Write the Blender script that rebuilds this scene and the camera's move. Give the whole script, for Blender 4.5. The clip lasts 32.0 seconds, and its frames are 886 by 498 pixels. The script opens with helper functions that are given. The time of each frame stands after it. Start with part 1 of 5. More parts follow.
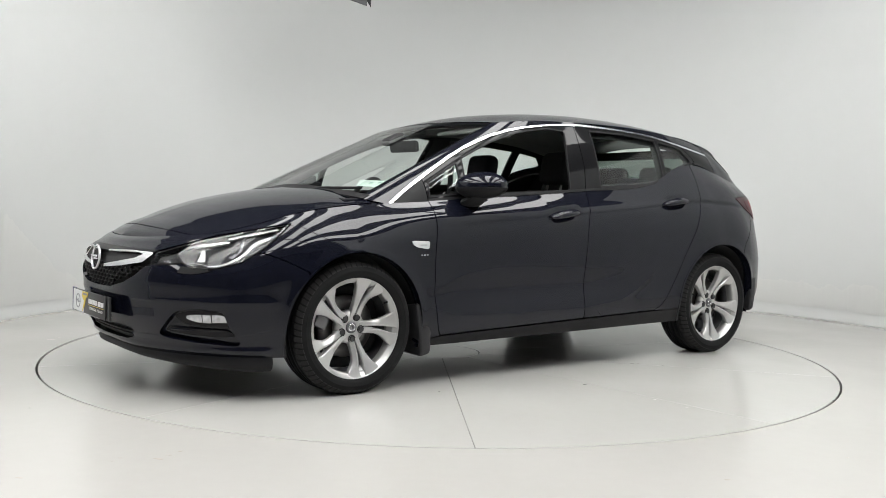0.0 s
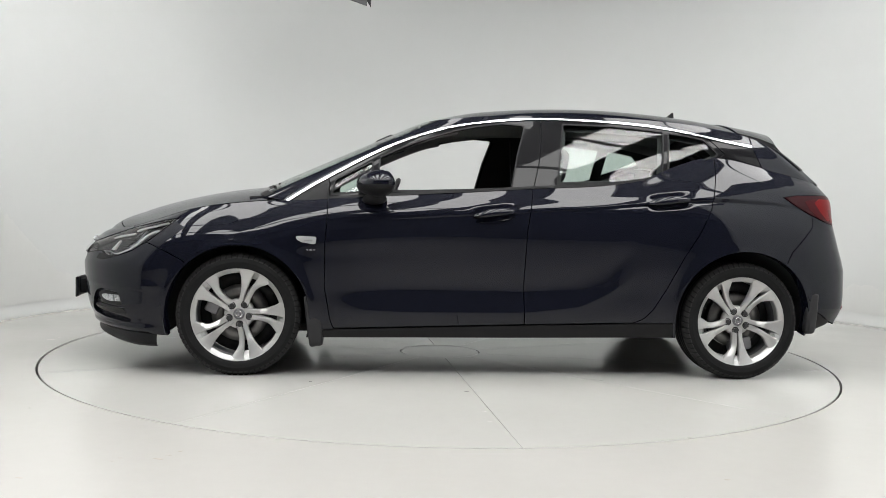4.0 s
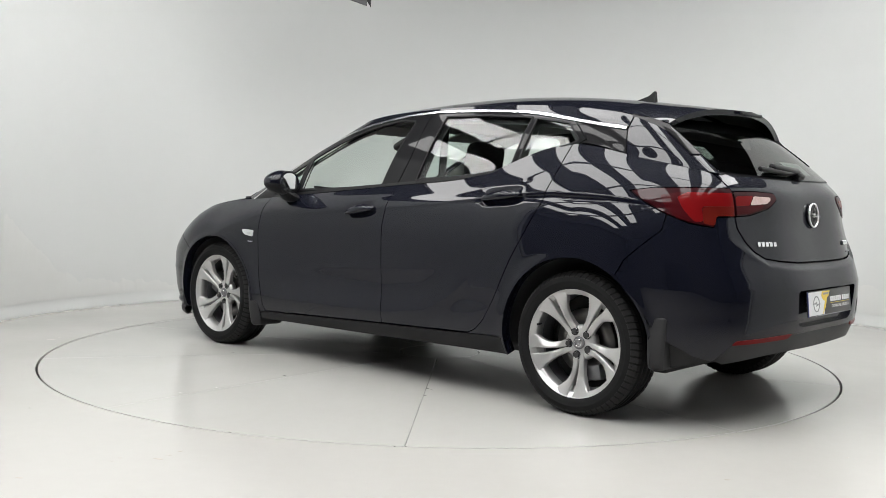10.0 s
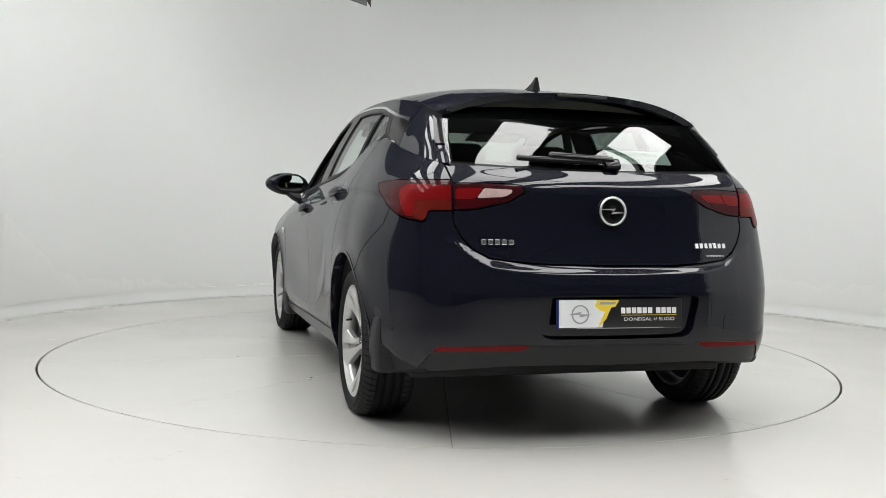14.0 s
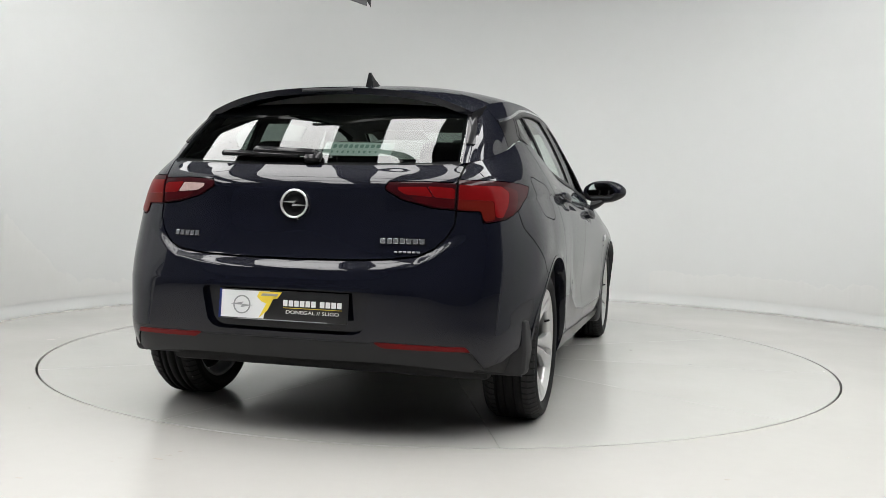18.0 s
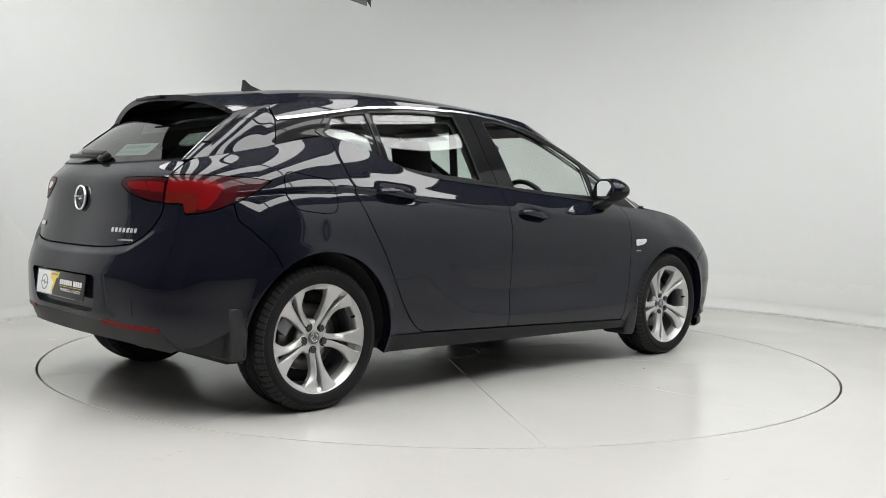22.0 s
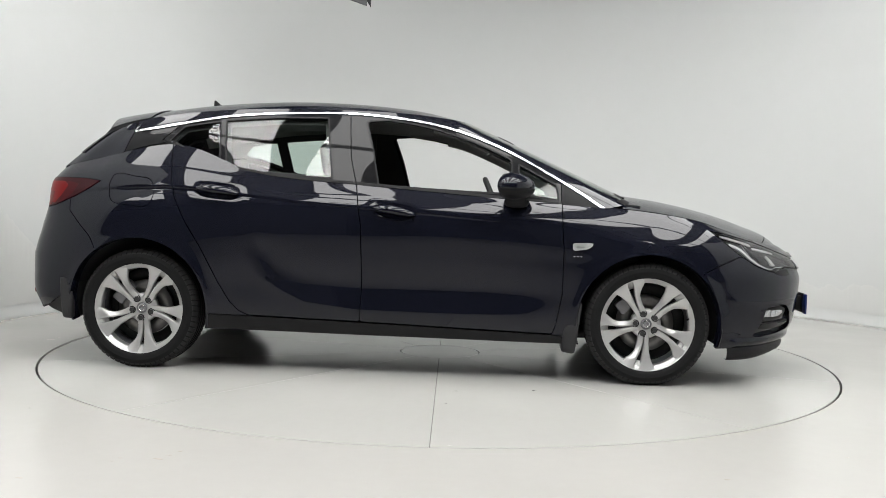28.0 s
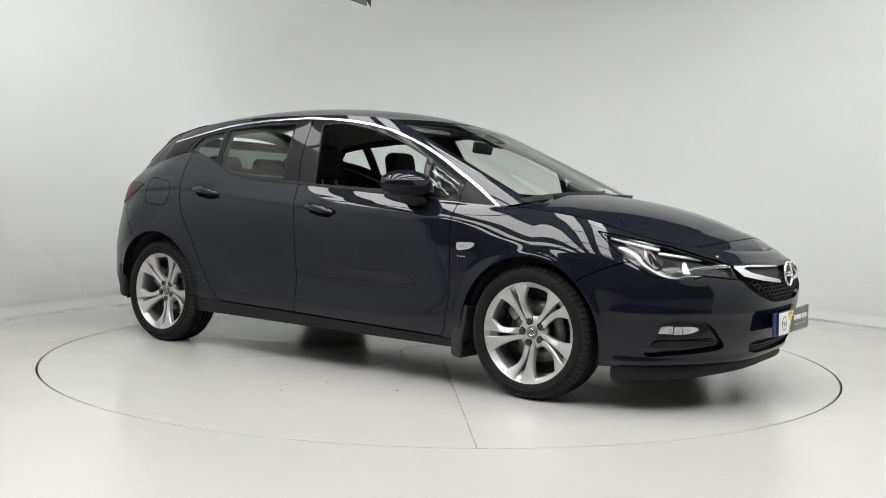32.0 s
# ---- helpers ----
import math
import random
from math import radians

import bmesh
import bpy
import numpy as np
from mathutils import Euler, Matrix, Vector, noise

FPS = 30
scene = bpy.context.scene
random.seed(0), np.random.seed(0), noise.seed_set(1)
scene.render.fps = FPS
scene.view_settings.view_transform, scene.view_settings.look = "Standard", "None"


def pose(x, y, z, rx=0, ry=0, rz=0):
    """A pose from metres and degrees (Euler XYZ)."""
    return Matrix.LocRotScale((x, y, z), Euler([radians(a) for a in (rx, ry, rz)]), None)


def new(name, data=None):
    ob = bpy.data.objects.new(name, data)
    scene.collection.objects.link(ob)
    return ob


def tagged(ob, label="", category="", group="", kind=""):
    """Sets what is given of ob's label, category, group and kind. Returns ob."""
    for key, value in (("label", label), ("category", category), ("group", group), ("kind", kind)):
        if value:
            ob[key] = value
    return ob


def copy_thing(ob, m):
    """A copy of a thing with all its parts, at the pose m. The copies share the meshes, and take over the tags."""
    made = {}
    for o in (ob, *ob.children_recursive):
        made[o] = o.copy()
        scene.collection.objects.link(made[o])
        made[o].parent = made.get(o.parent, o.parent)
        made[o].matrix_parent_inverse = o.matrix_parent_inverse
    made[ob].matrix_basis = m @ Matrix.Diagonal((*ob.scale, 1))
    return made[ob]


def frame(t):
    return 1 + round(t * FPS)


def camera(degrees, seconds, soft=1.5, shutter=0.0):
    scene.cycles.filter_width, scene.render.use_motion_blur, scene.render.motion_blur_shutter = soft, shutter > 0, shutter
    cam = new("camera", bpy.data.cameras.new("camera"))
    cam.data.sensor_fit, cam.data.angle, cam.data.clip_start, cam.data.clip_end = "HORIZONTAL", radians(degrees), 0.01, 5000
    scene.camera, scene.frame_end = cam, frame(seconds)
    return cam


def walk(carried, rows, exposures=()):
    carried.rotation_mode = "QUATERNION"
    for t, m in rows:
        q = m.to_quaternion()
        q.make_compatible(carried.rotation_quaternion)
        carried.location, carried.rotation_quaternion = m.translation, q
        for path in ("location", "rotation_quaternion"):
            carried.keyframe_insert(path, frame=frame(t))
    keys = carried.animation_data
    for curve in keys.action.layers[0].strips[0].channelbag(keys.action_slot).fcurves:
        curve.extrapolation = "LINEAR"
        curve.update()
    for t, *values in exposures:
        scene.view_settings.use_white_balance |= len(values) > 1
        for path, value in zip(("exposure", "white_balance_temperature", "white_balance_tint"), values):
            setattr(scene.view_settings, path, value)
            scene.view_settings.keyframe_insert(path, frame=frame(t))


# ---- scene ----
cam = camera(50.34, 32.0, 0.8)
EYE = (0.0, -5.742, 0.916)
CAM_POSE = pose(*EYE, 90 - 2.867, 0, -0.047) @ pose(0, 0, 0, 0, 0, 1.407)
walk(cam, [(0.0, CAM_POSE), (32.0, CAM_POSE)])

# ---- the light of the hall ----
scene.view_settings.exposure = 0.0
world = bpy.data.worlds.new("hall_air")
scene.world = world
world.use_nodes = True
world.node_tree.nodes["Background"].inputs[0].default_value = (0.75, 0.8, 0.85, 1)
world.node_tree.nodes["Background"].inputs[1].default_value = 0.05

# the turntable's turn: heading of the car at 0 s and degrees a second (clockwise from above)
HEADING, RATE = 216.59, -7.8693
CAR_OFF = (-0.2134, -0.0168)
TABLE_R = 2.265
ROOF_Z = 5.0


# ---- materials ----
def material(name, color, rough=0.5, metal=0.0, coat=0.0, spec=0.5, bump=0.0, bump_scale=200.0, vary=0.0, vary_scale=3.0,
             emit=None, emit_strength=0.0, transmission=0.0, ior=1.45, rough_vary=0.0, grain=0.0, grain_scale=60.0):
    m = bpy.data.materials.new(name)
    m.use_nodes = True
    nt = m.node_tree
    b = nt.nodes["Principled BSDF"]
    b.inputs["Base Color"].default_value = (*color, 1)
    b.inputs["Roughness"].default_value = rough
    b.inputs["Metallic"].default_value = metal
    b.inputs["Coat Weight"].default_value = coat
    b.inputs["Coat Roughness"].default_value = 0.02
    b.inputs["Specular IOR Level"].default_value = spec
    b.inputs["Transmission Weight"].default_value = transmission
    b.inputs["IOR"].default_value = ior
    if emit:
        b.inputs["Emission Color"].default_value = (*emit, 1)
        b.inputs["Emission Strength"].default_value = emit_strength
    tc = nt.nodes.new("ShaderNodeTexCoord")
    if vary or rough_vary or grain:
        n = nt.nodes.new("ShaderNodeTexNoise")
        n.inputs["Scale"].default_value = vary_scale
        n.inputs["Detail"].default_value = 6
        nt.links.new(tc.outputs["Object"], n.inputs["Vector"])
        g = nt.nodes.new("ShaderNodeTexNoise")
        g.inputs["Scale"].default_value = grain_scale
        g.inputs["Detail"].default_value = 3
        nt.links.new(tc.outputs["Object"], g.inputs["Vector"])
        if vary or grain:
            total = nt.nodes.new("ShaderNodeMath")
            total.operation = "MULTIPLY_ADD"
            total.inputs[1].default_value = 2 * vary
            nt.links.new(n.outputs["Fac"], total.inputs[0])
            second = nt.nodes.new("ShaderNodeMath")
            second.operation = "MULTIPLY_ADD"
            second.inputs[1].default_value = 2 * grain
            second.inputs[2].default_value = 1 - vary - grain
            nt.links.new(g.outputs["Fac"], second.inputs[0])
            nt.links.new(second.outputs[0], total.inputs[2])
            mul = nt.nodes.new("ShaderNodeVectorMath")
            mul.operation = "SCALE"
            mul.inputs[0].default_value = color
            nt.links.new(total.outputs[0], mul.inputs["Scale"])
            nt.links.new(mul.outputs[0], b.inputs["Base Color"])
        if rough_vary:
            r = nt.nodes.new("ShaderNodeMapRange")
            r.inputs["To Min"].default_value = max(0.0, rough - rough_vary)
            r.inputs["To Max"].default_value = min(1.0, rough + rough_vary)
            r.inputs["From Min"].default_value = 0.3
            r.inputs["From Max"].default_value = 0.7
            nt.links.new(n.outputs["Fac"], r.inputs["Value"])
            nt.links.new(r.outputs[0], b.inputs["Roughness"])
    if bump:
        bn = nt.nodes.new("ShaderNodeTexNoise")
        bn.inputs["Scale"].default_value = bump_scale
        bn.inputs["Detail"].default_value = 4
        nt.links.new(tc.outputs["Object"], bn.inputs["Vector"])
        bp = nt.nodes.new("ShaderNodeBump")
        bp.inputs["Strength"].default_value = bump
        bp.inputs["Distance"].default_value = 0.002
        nt.links.new(bn.outputs["Fac"], bp.inputs["Height"])
        nt.links.new(bp.outputs[0], b.inputs["Normal"])
    return m


PAINT = material("midnight_blue_paint", (0.0034, 0.0041, 0.0092), 0.45, 0.0, 0.70, 0.05, vary=0.12, vary_scale=1.5)
BLACK_GLOSS = material("black_gloss", (0.006, 0.006, 0.007), 0.3, 0, 0.33, 0.05, vary=0.1, vary_scale=4)
BLACK_PLASTIC = material("black_plastic", (0.013, 0.013, 0.014), 0.5, spec=0.2, bump=0.15, bump_scale=900, vary=0.15, vary_scale=8)
DARK = material("dark_cavity", (0.022, 0.022, 0.023), 0.8, vary=0.2, vary_scale=10)
GREY_TRIM = material("grey_lower_trim", (0.016, 0.0165, 0.018), 0.5, spec=0.35, bump=0.1, bump_scale=700, vary=0.15, vary_scale=6)
CHROME = material("chrome", (0.86, 0.87, 0.88), 0.22, 1.0, vary=0.03, vary_scale=20)
SATIN_CHROME = material("satin_chrome", (0.80, 0.81, 0.82), 0.25, 1.0, vary=0.04, vary_scale=20)
ALLOY = material("silver_alloy", (0.49, 0.49, 0.485), 0.34, 0.55, 0.2, vary=0.05, vary_scale=12, rough_vary=0.05)
# darker alloy for grey parts, and to shade the inner rim
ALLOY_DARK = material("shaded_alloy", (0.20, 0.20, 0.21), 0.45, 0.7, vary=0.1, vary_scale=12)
BADGE_SILVER = material("bright_badge_silver", (0.80, 0.81, 0.82), 0.22, 0.65, 0.5, vary=0.05, vary_scale=30)
RUBBER = material("tyre_rubber", (0.009, 0.009, 0.0095), 0.72, spec=0.2, bump=0.2, bump_scale=300, vary=0.3, vary_scale=9, grain=0.15, grain_scale=80)
# paler copy of the tyre rubber, for light falling on the tread
TREAD_LIT = material("lit_tread_rubber", (0.024, 0.024, 0.0245), 0.75, spec=0.25, bump=0.2, bump_scale=300, vary=0.35, vary_scale=14, grain=0.2, grain_scale=90)
FLAP = material("mudflap_rubber", (0.018, 0.018, 0.020), 0.6, bump=0.1, bump_scale=500, vary=0.2, vary_scale=8)
STEEL = material("brushed_steel", (0.20, 0.195, 0.19), 0.38, 0.9, vary=0.2, vary_scale=15, grain=0.1)
RUST = material("rusty_iron", (0.10, 0.065, 0.045), 0.75, 0.3, vary=0.4, vary_scale=25, bump=0.4, bump_scale=120)
FABRIC = material("black_seat_cloth", (0.016, 0.016, 0.018), 0.9, bump=0.5, bump_scale=800, vary=0.2, vary_scale=12)
HEADLINER = material("pale_headliner", (0.30, 0.30, 0.29), 0.95, bump=0.3, bump_scale=600, vary=0.06, vary_scale=6)
DASH = material("dashboard_plastic", (0.014, 0.014, 0.015), 0.6, bump=0.3, bump_scale=500, vary=0.15, vary_scale=8)
FLOOR = material("floor_paint", (0.408, 0.397, 0.382), 0.19, spec=0.5, vary=0.05, vary_scale=0.9, rough_vary=0.035, grain=0.02, grain_scale=14, bump=0.03, bump_scale=25)
TABLE = material("turntable_paint", (0.412, 0.405, 0.391), 0.17, spec=0.5, vary=0.05, vary_scale=1.1, rough_vary=0.035, grain=0.02, grain_scale=18, bump=0.03, bump_scale=25)
SEAM = material("dark_seam", (0.035, 0.033, 0.03), 0.9, vary=0.3, vary_scale=8)
SCUFF = material("reddish_scuff", (0.22, 0.19, 0.17), 0.5, vary=0.3, vary_scale=40)
FAINT_SEAM = material("filled_seam", (0.40, 0.39, 0.37), 0.7, vary=0.4, vary_scale=3)
WALL = material("white_wall_paint", (0.565, 0.575, 0.568), 0.7, vary=0.035, vary_scale=0.7, grain=0.012, grain_scale=9, bump=0.12, bump_scale=6)
PATCH = material("newer_wall_paint", (0.590, 0.595, 0.582), 0.65, vary=0.03, vary_scale=1.5, grain=0.015, grain_scale=12, bump=0.12, bump_scale=8)
ROOF_SHEET = material("grey_roof_sheet", (0.075, 0.078, 0.082), 0.7, vary=0.15, vary_scale=2)
HALL_WALL = material("grey_hall_cladding", (0.085, 0.087, 0.090), 0.7, vary=0.3, vary_scale=1)


# ---- mesh helpers ----
def mesh_object(name, verts, faces, mat, parent=None, label="", smooth=True, normals=None):
    me = bpy.data.meshes.new(name)
    me.from_pydata([tuple(v) for v in verts], [], [tuple(f) for f in faces])
    me.materials.append(mat)
    me.polygons.foreach_set("use_smooth", [smooth] * len(me.polygons))
    if normals is not None:
        me.normals_split_custom_set_from_vertices([tuple(n) for n in normals])
    me.update()
    ob = new(name, me)
    if parent:
        ob.parent = parent
    if label:
        tagged(ob, label)
    return ob


def part(name, bm, mat, parent=None, label="", smooth_angle=35):
    me = bpy.data.meshes.new(name)
    bm.normal_update()
    for f in bm.faces:
        f.smooth = True
    if smooth_angle is not None:
        for e in bm.edges:
            if len(e.link_faces) == 2 and e.calc_face_angle(0) > radians(smooth_angle):
                e.smooth = False
    bm.to_mesh(me)
    bm.free()
    me.materials.append(mat)
    ob = new(name, me)
    if parent:
        ob.parent = parent
    if label:
        tagged(ob, label)
    return ob


def box_bm(sx, sy, sz, m=Matrix(), bevel=0.0, seg=2, bm=None):
    bm = bm or bmesh.new()
    geom = bmesh.ops.create_cube(bm, size=1.0, matrix=m @ Matrix.Diagonal((sx, sy, sz, 1)))["verts"]
    if bevel:
        edges = list({e for v in geom for e in v.link_edges})
        bmesh.ops.bevel(bm, geom=edges, offset=bevel, segments=seg, affect="EDGES", profile=0.5)
    return bm


def lathe(profile, n=48, axis="Y", closed=True):
    """Verts and faces of a profile [(r, a)] turned about the axis (a runs along it)."""
    verts, faces = [], []
    k = len(profile)
    for i in range(n):
        c, s = math.cos(2 * math.pi * i / n), math.sin(2 * math.pi * i / n)
        for r, a in profile:
            verts.append((r * c, a, r * s) if axis == "Y" else (r * c, r * s, a))
    for i in range(n):
        for j in range(k if closed else k - 1):
            q = (i * k + j, i * k + (j + 1) % k, ((i + 1) % n) * k + (j + 1) % k, ((i + 1) % n) * k + j)
            faces.append(q if axis == "Y" else q[::-1])
    return verts, faces


# ---- the setting: floor, pit ring, turntable, round white wall, hall ----
WALL_C, WALL_R, WALL_H = (0.33, 0.12), 3.52, 3.15


def flat_ring(name, r0, r1, z, mat, n=160, center=(0, 0), thick=0.05):
    v, f = lathe([(r0, z), (r1, z), (r1, z - thick), (r0, z - thick)], n, "Z")
    v = [(x + center[0], y + center[1], zz) for x, y, zz in v]
    return mesh_object(name, v, f, mat, smooth=False)


def chip(name, x, y, size, mat, parent, rng):
    """A flake of paint or dirt, uneven in outline, lying on a floor."""
    n = 9
    verts = [(x, y, 0.0012)]
    for i in range(n):
        a = 2 * math.pi * i / n
        r = size / 2 * (0.45 + 0.75 * rng.random())
        verts.append((x + r * math.cos(a), y + 0.5 * r * math.sin(a), 0.0006))
    ob = mesh_object(name, verts, [(0, i + 1, (i + 1) % n + 1) for i in range(n)], mat, parent, smooth=False)
    return ob


def build_setting():
    # the floor: one sheet with a round hole for the table
    n = 160
    big = 9.0
    verts, faces = [], []
    for i in range(n):
        a = 2 * math.pi * i / n
        c, s = math.cos(a), math.sin(a)
        k = big / max(abs(c), abs(s))
        verts += [((TABLE_R + 0.011) * c, (TABLE_R + 0.011) * s, 0), (k * c, k * s, 0), ((TABLE_R + 0.011) * c, (TABLE_R + 0.011) * s, -0.20)]
    for i in range(n):
        j = (i + 1) % n
        faces += [(3 * i, 3 * i + 1, 3 * j + 1, 3 * j), (3 * i, 3 * j, 3 * j + 2, 3 * i + 2)]
    tagged(mesh_object("floor", verts, faces, FLOOR, smooth=False), "off-white painted concrete studio floor with faint stains", "floor", kind="structure")
    pit = flat_ring("pit_floor", 0.0005, TABLE_R + 0.05, -0.15, SEAM, 96)
    tagged(pit, "dark gap round the turntable's rim", "floor", kind="structure")
    # the round wall, open towards the camera
    a0, a1, m = radians(-50), radians(215), 150
    rng = random.Random(4)
    verts, faces = [], []
    prof = [(0.0, -0.02), (0.012, 0.0), (0.010, 0.02), (0.003, 0.05), (0.0, 0.10), (0.0, WALL_H), (0.12, WALL_H), (0.12, -0.02)]
    for i in range(m + 1):
        a = a0 + (a1 - a0) * i / m
        lump = 0.006 * noise.noise((a * 9, 0, 0)) + 0.004 * rng.random()
        for k, (d, z) in enumerate(prof):
            r = WALL_R + (d if k > 4 else -d * 1.5 - (lump if 0 < k < 4 else 0))
            verts.append((WALL_C[0] + r * math.cos(a), WALL_C[1] + r * math.sin(a), z))
    k = len(prof)
    for i in range(m):
        for j in range(k - 1):
            faces.append((i * k + j, (i + 1) * k + j, (i + 1) * k + j + 1, i * k + j + 1))
    faces += [tuple(range(k))[::-1], tuple(m * k + j for j in range(k))]
    wall = mesh_object("wall_round", verts, faces, WALL)
    tagged(wall, "white plastered round studio wall with a rough patched foot", "wall", kind="structure")
    # the ragged joint at the wall's foot: short pieces of grey filler, uneven in height
    verts, faces = [], []
    for i in range(420):
        a = a0 + (a1 - a0) * (i + rng.random()) / 420
        if noise.noise((a * 3.1, 7, 0)) < -0.12:
            continue
        w, h, d = 0.004 + 0.012 * rng.random(), 0.002 + 0.010 * rng.random() ** 2, 0.010 + 0.018 * rng.random()
        k = len(verts)
        for r, z in ((WALL_R - 0.016 - d, 0.0005), (WALL_R - 0.016, h)):
            for s in (-1, 1):
                verts.append((WALL_C[0] + r * math.cos(a + s * w / 2), WALL_C[1] + r * math.sin(a + s * w / 2), z))
        faces.append((k, k + 1, k + 3, k + 2))
    joint = mesh_object("joint_filler", verts, faces, FAINT_SEAM, smooth=False)
    tagged(joint, "broken grey filler along the wall's foot", "filler", kind="stuff")
    # pale filler added so the gap's dark line fades, and paint flakes across it
    for lo, hi in ((212, 217), (221, 231), (233, 308), (14, 14.8), (21, 21.9), (29, 30.2), (35, 35.7), (42, 43.4), (50, 50.8), (57, 58.3), (66, 66.9), (118, 119.2), (131, 131.8), (147, 148)):
        verts, faces = [], []
        n = max(2, int((hi - lo) * 1.5))
        for i in range(n + 1):
            a = radians(lo + (hi - lo) * i / n)
            w = 0.0040 + 0.0020 * noise.noise((a * 30, 3, 0))
            for r, z in ((TABLE_R + 0.0105 - w * 1.6, -0.006), (TABLE_R + 0.0105, -0.0015), (TABLE_R + 0.0105, -0.03)):
                verts.append((r * math.cos(a), r * math.sin(a), z))
        for i in range(n):
            for j in range(2):
                faces.append((3 * i + j, 3 * i + j + 1, 3 * i + j + 4, 3 * i + j + 3))
        fill = mesh_object("gap_filler", verts, faces, FLOOR, smooth=False)
        tagged(fill, "pale filler and paint flakes added to fade the turntable gap", "filler", kind="structure")
    # a second coat of paint along the wall's foot, ragged at its top
    for lo, hi, h0, h1 in ((8, 62, .30, .31), (118, 150, .10, .22), (150, 178, .22, 1.75)):
        verts, faces = [], []
        n = (hi - lo) * 6
        for i in range(n + 1):
            a = radians(lo + (hi - lo) * i / n)
            k = i / n
            h = h0 + (h1 - h0) * k ** 2
            h += (.7 + 1.6 * h) * (.05 * noise.noise((a * 9, 2, 0)) + .04 * noise.noise((a * 31, 5, 0)) + .02 * noise.noise((a * 90, 9, 0)))
            for r, z in ((WALL_R - .0040, .10), (WALL_R - .0040, h - .02), (WALL_R - .0010, h)):
                verts.append((WALL_C[0] + r * math.cos(a), WALL_C[1] + r * math.sin(a), max(z, .10)))
        for i in range(n):
            for j in range(2):
                faces.append((3 * i + j, 3 * i + j + 1, 3 * i + j + 4, 3 * i + j + 3))
        patch = mesh_object("wall_patch", verts, faces, PATCH)
        tagged(patch, "newer white paint along the foot of the wall", "wall paint", kind="structure")
    # small chips and scuffs in the floor paint
    for x, y, size, mat in ((-1.734, -1.786, .016, SEAM), (-2.423, .095, .06, SCUFF), (-2.40, .16, .03, SCUFF), (-2.035, -.983, .022, SCUFF), (-2.02, -1.05, .014, SCUFF), (-2.31, 3.30, .05, SCUFF),
                            (.983, -2.594, .03, SCUFF), (1.53, -2.271, .02, SCUFF), (-1.115, -2.55, .025, SCUFF), (-1.10, -2.509, .02, SCUFF), (-.968, -2.508, .045, SCUFF), (-.943, -2.459, .03, SCUFF), (-.919, -2.404, .03, SCUFF), (-1.334, -2.764, .03, SCUFF)):
        chip("paint_chip", x, y, size, mat, bpy.data.objects["floor"], rng)
    # the hall round it
    for name, x, y, sx, sy in (("wall_north", 0, 9.1, 18.4, 0.2), ("wall_south", 0, -9.1, 18.4, 0.2), ("wall_east", 9.1, 0, 0.2, 18.0), ("wall_west", -9.1, 0, 0.2, 18.0)):
        ob = part(name, box_bm(sx, sy, ROOF_Z, pose(x, y, ROOF_Z / 2)), HALL_WALL)
        tagged(ob, "dim grey hall wall outside the studio", "wall", kind="structure")
    door = part("door_1", box_bm(2.4, 0.06, 2.5, pose(-1.0, -8.965, 1.25), .01), DARK)
    tagged(door, "wide dark hall door behind the camera", "door", kind="structure")
    for x in (-2.23, .23):
        part("door_frame", box_bm(.07, .08, 2.57, pose(x, -8.96, 1.285), .005), GREY_TRIM, door)


build_setting()


def rooflights():
    ceiling = part("ceiling", box_bm(18.4, 18.4, 0.1, pose(0, 0, ROOF_Z + 0.05)), ROOF_SHEET)
    tagged(ceiling, "dark grey sheet roof of the hall", "ceiling", kind="structure")
    lit = material("lit_panel", (0.8, 0.8, 0.8), 0.5, emit=(1.0, 0.995, 0.98), emit_strength=LIGHT_POWER)
    along = Vector((math.sin(radians(LIGHT_TURN)), math.cos(radians(LIGHT_TURN)), 0))
    for k in LIGHT_ROWS:
        holder = new("ceiling_light")
        holder.matrix_local = pose(LIGHT_X + k * LIGHT_STEP + (LIGHT_Y + 1.2) * along.x / along.y, LIGHT_Y, ROOF_Z, 0, 0, -LIGHT_TURN)
        tagged(holder, "long bright light panel in the hall's dark roof", "ceiling light", "long ceiling lights")
        part("diffuser", box_bm(LIGHT_W, LIGHT_L, 0.03, pose(0, 0, -0.03)), lit, holder)
        for s in (-1, 1):
            part("frame", box_bm(0.05, LIGHT_L + 0.1, 0.07, pose(s * (LIGHT_W / 2 + 0.03), 0, -0.035)), GREY_TRIM, holder)
    y = 0.6 - LIGHT_L / 2
    while y < LIGHT_L / 2:
        beam = part("roof_beam", box_bm(14.0, 0.07, 0.14, Matrix(), 0.006), GREY_TRIM)
        beam.matrix_local = pose(along.x * y, LIGHT_Y + along.y * y, ROOF_Z - 0.13, 0, 0, -LIGHT_TURN)
        tagged(beam, "thin grey steel beam across the roof lights", "beam", "roof beams")
        y += 1.7


LIGHT_ROWS, LIGHT_X, LIGHT_STEP, LIGHT_TURN = (-3, -2, -1, 0, 1, 2, 3), -0.58, 1.55, 17
LIGHT_W, LIGHT_L, LIGHT_Y, LIGHT_POWER = 0.75, 6.6, -2.5, 10.3
rooflights()


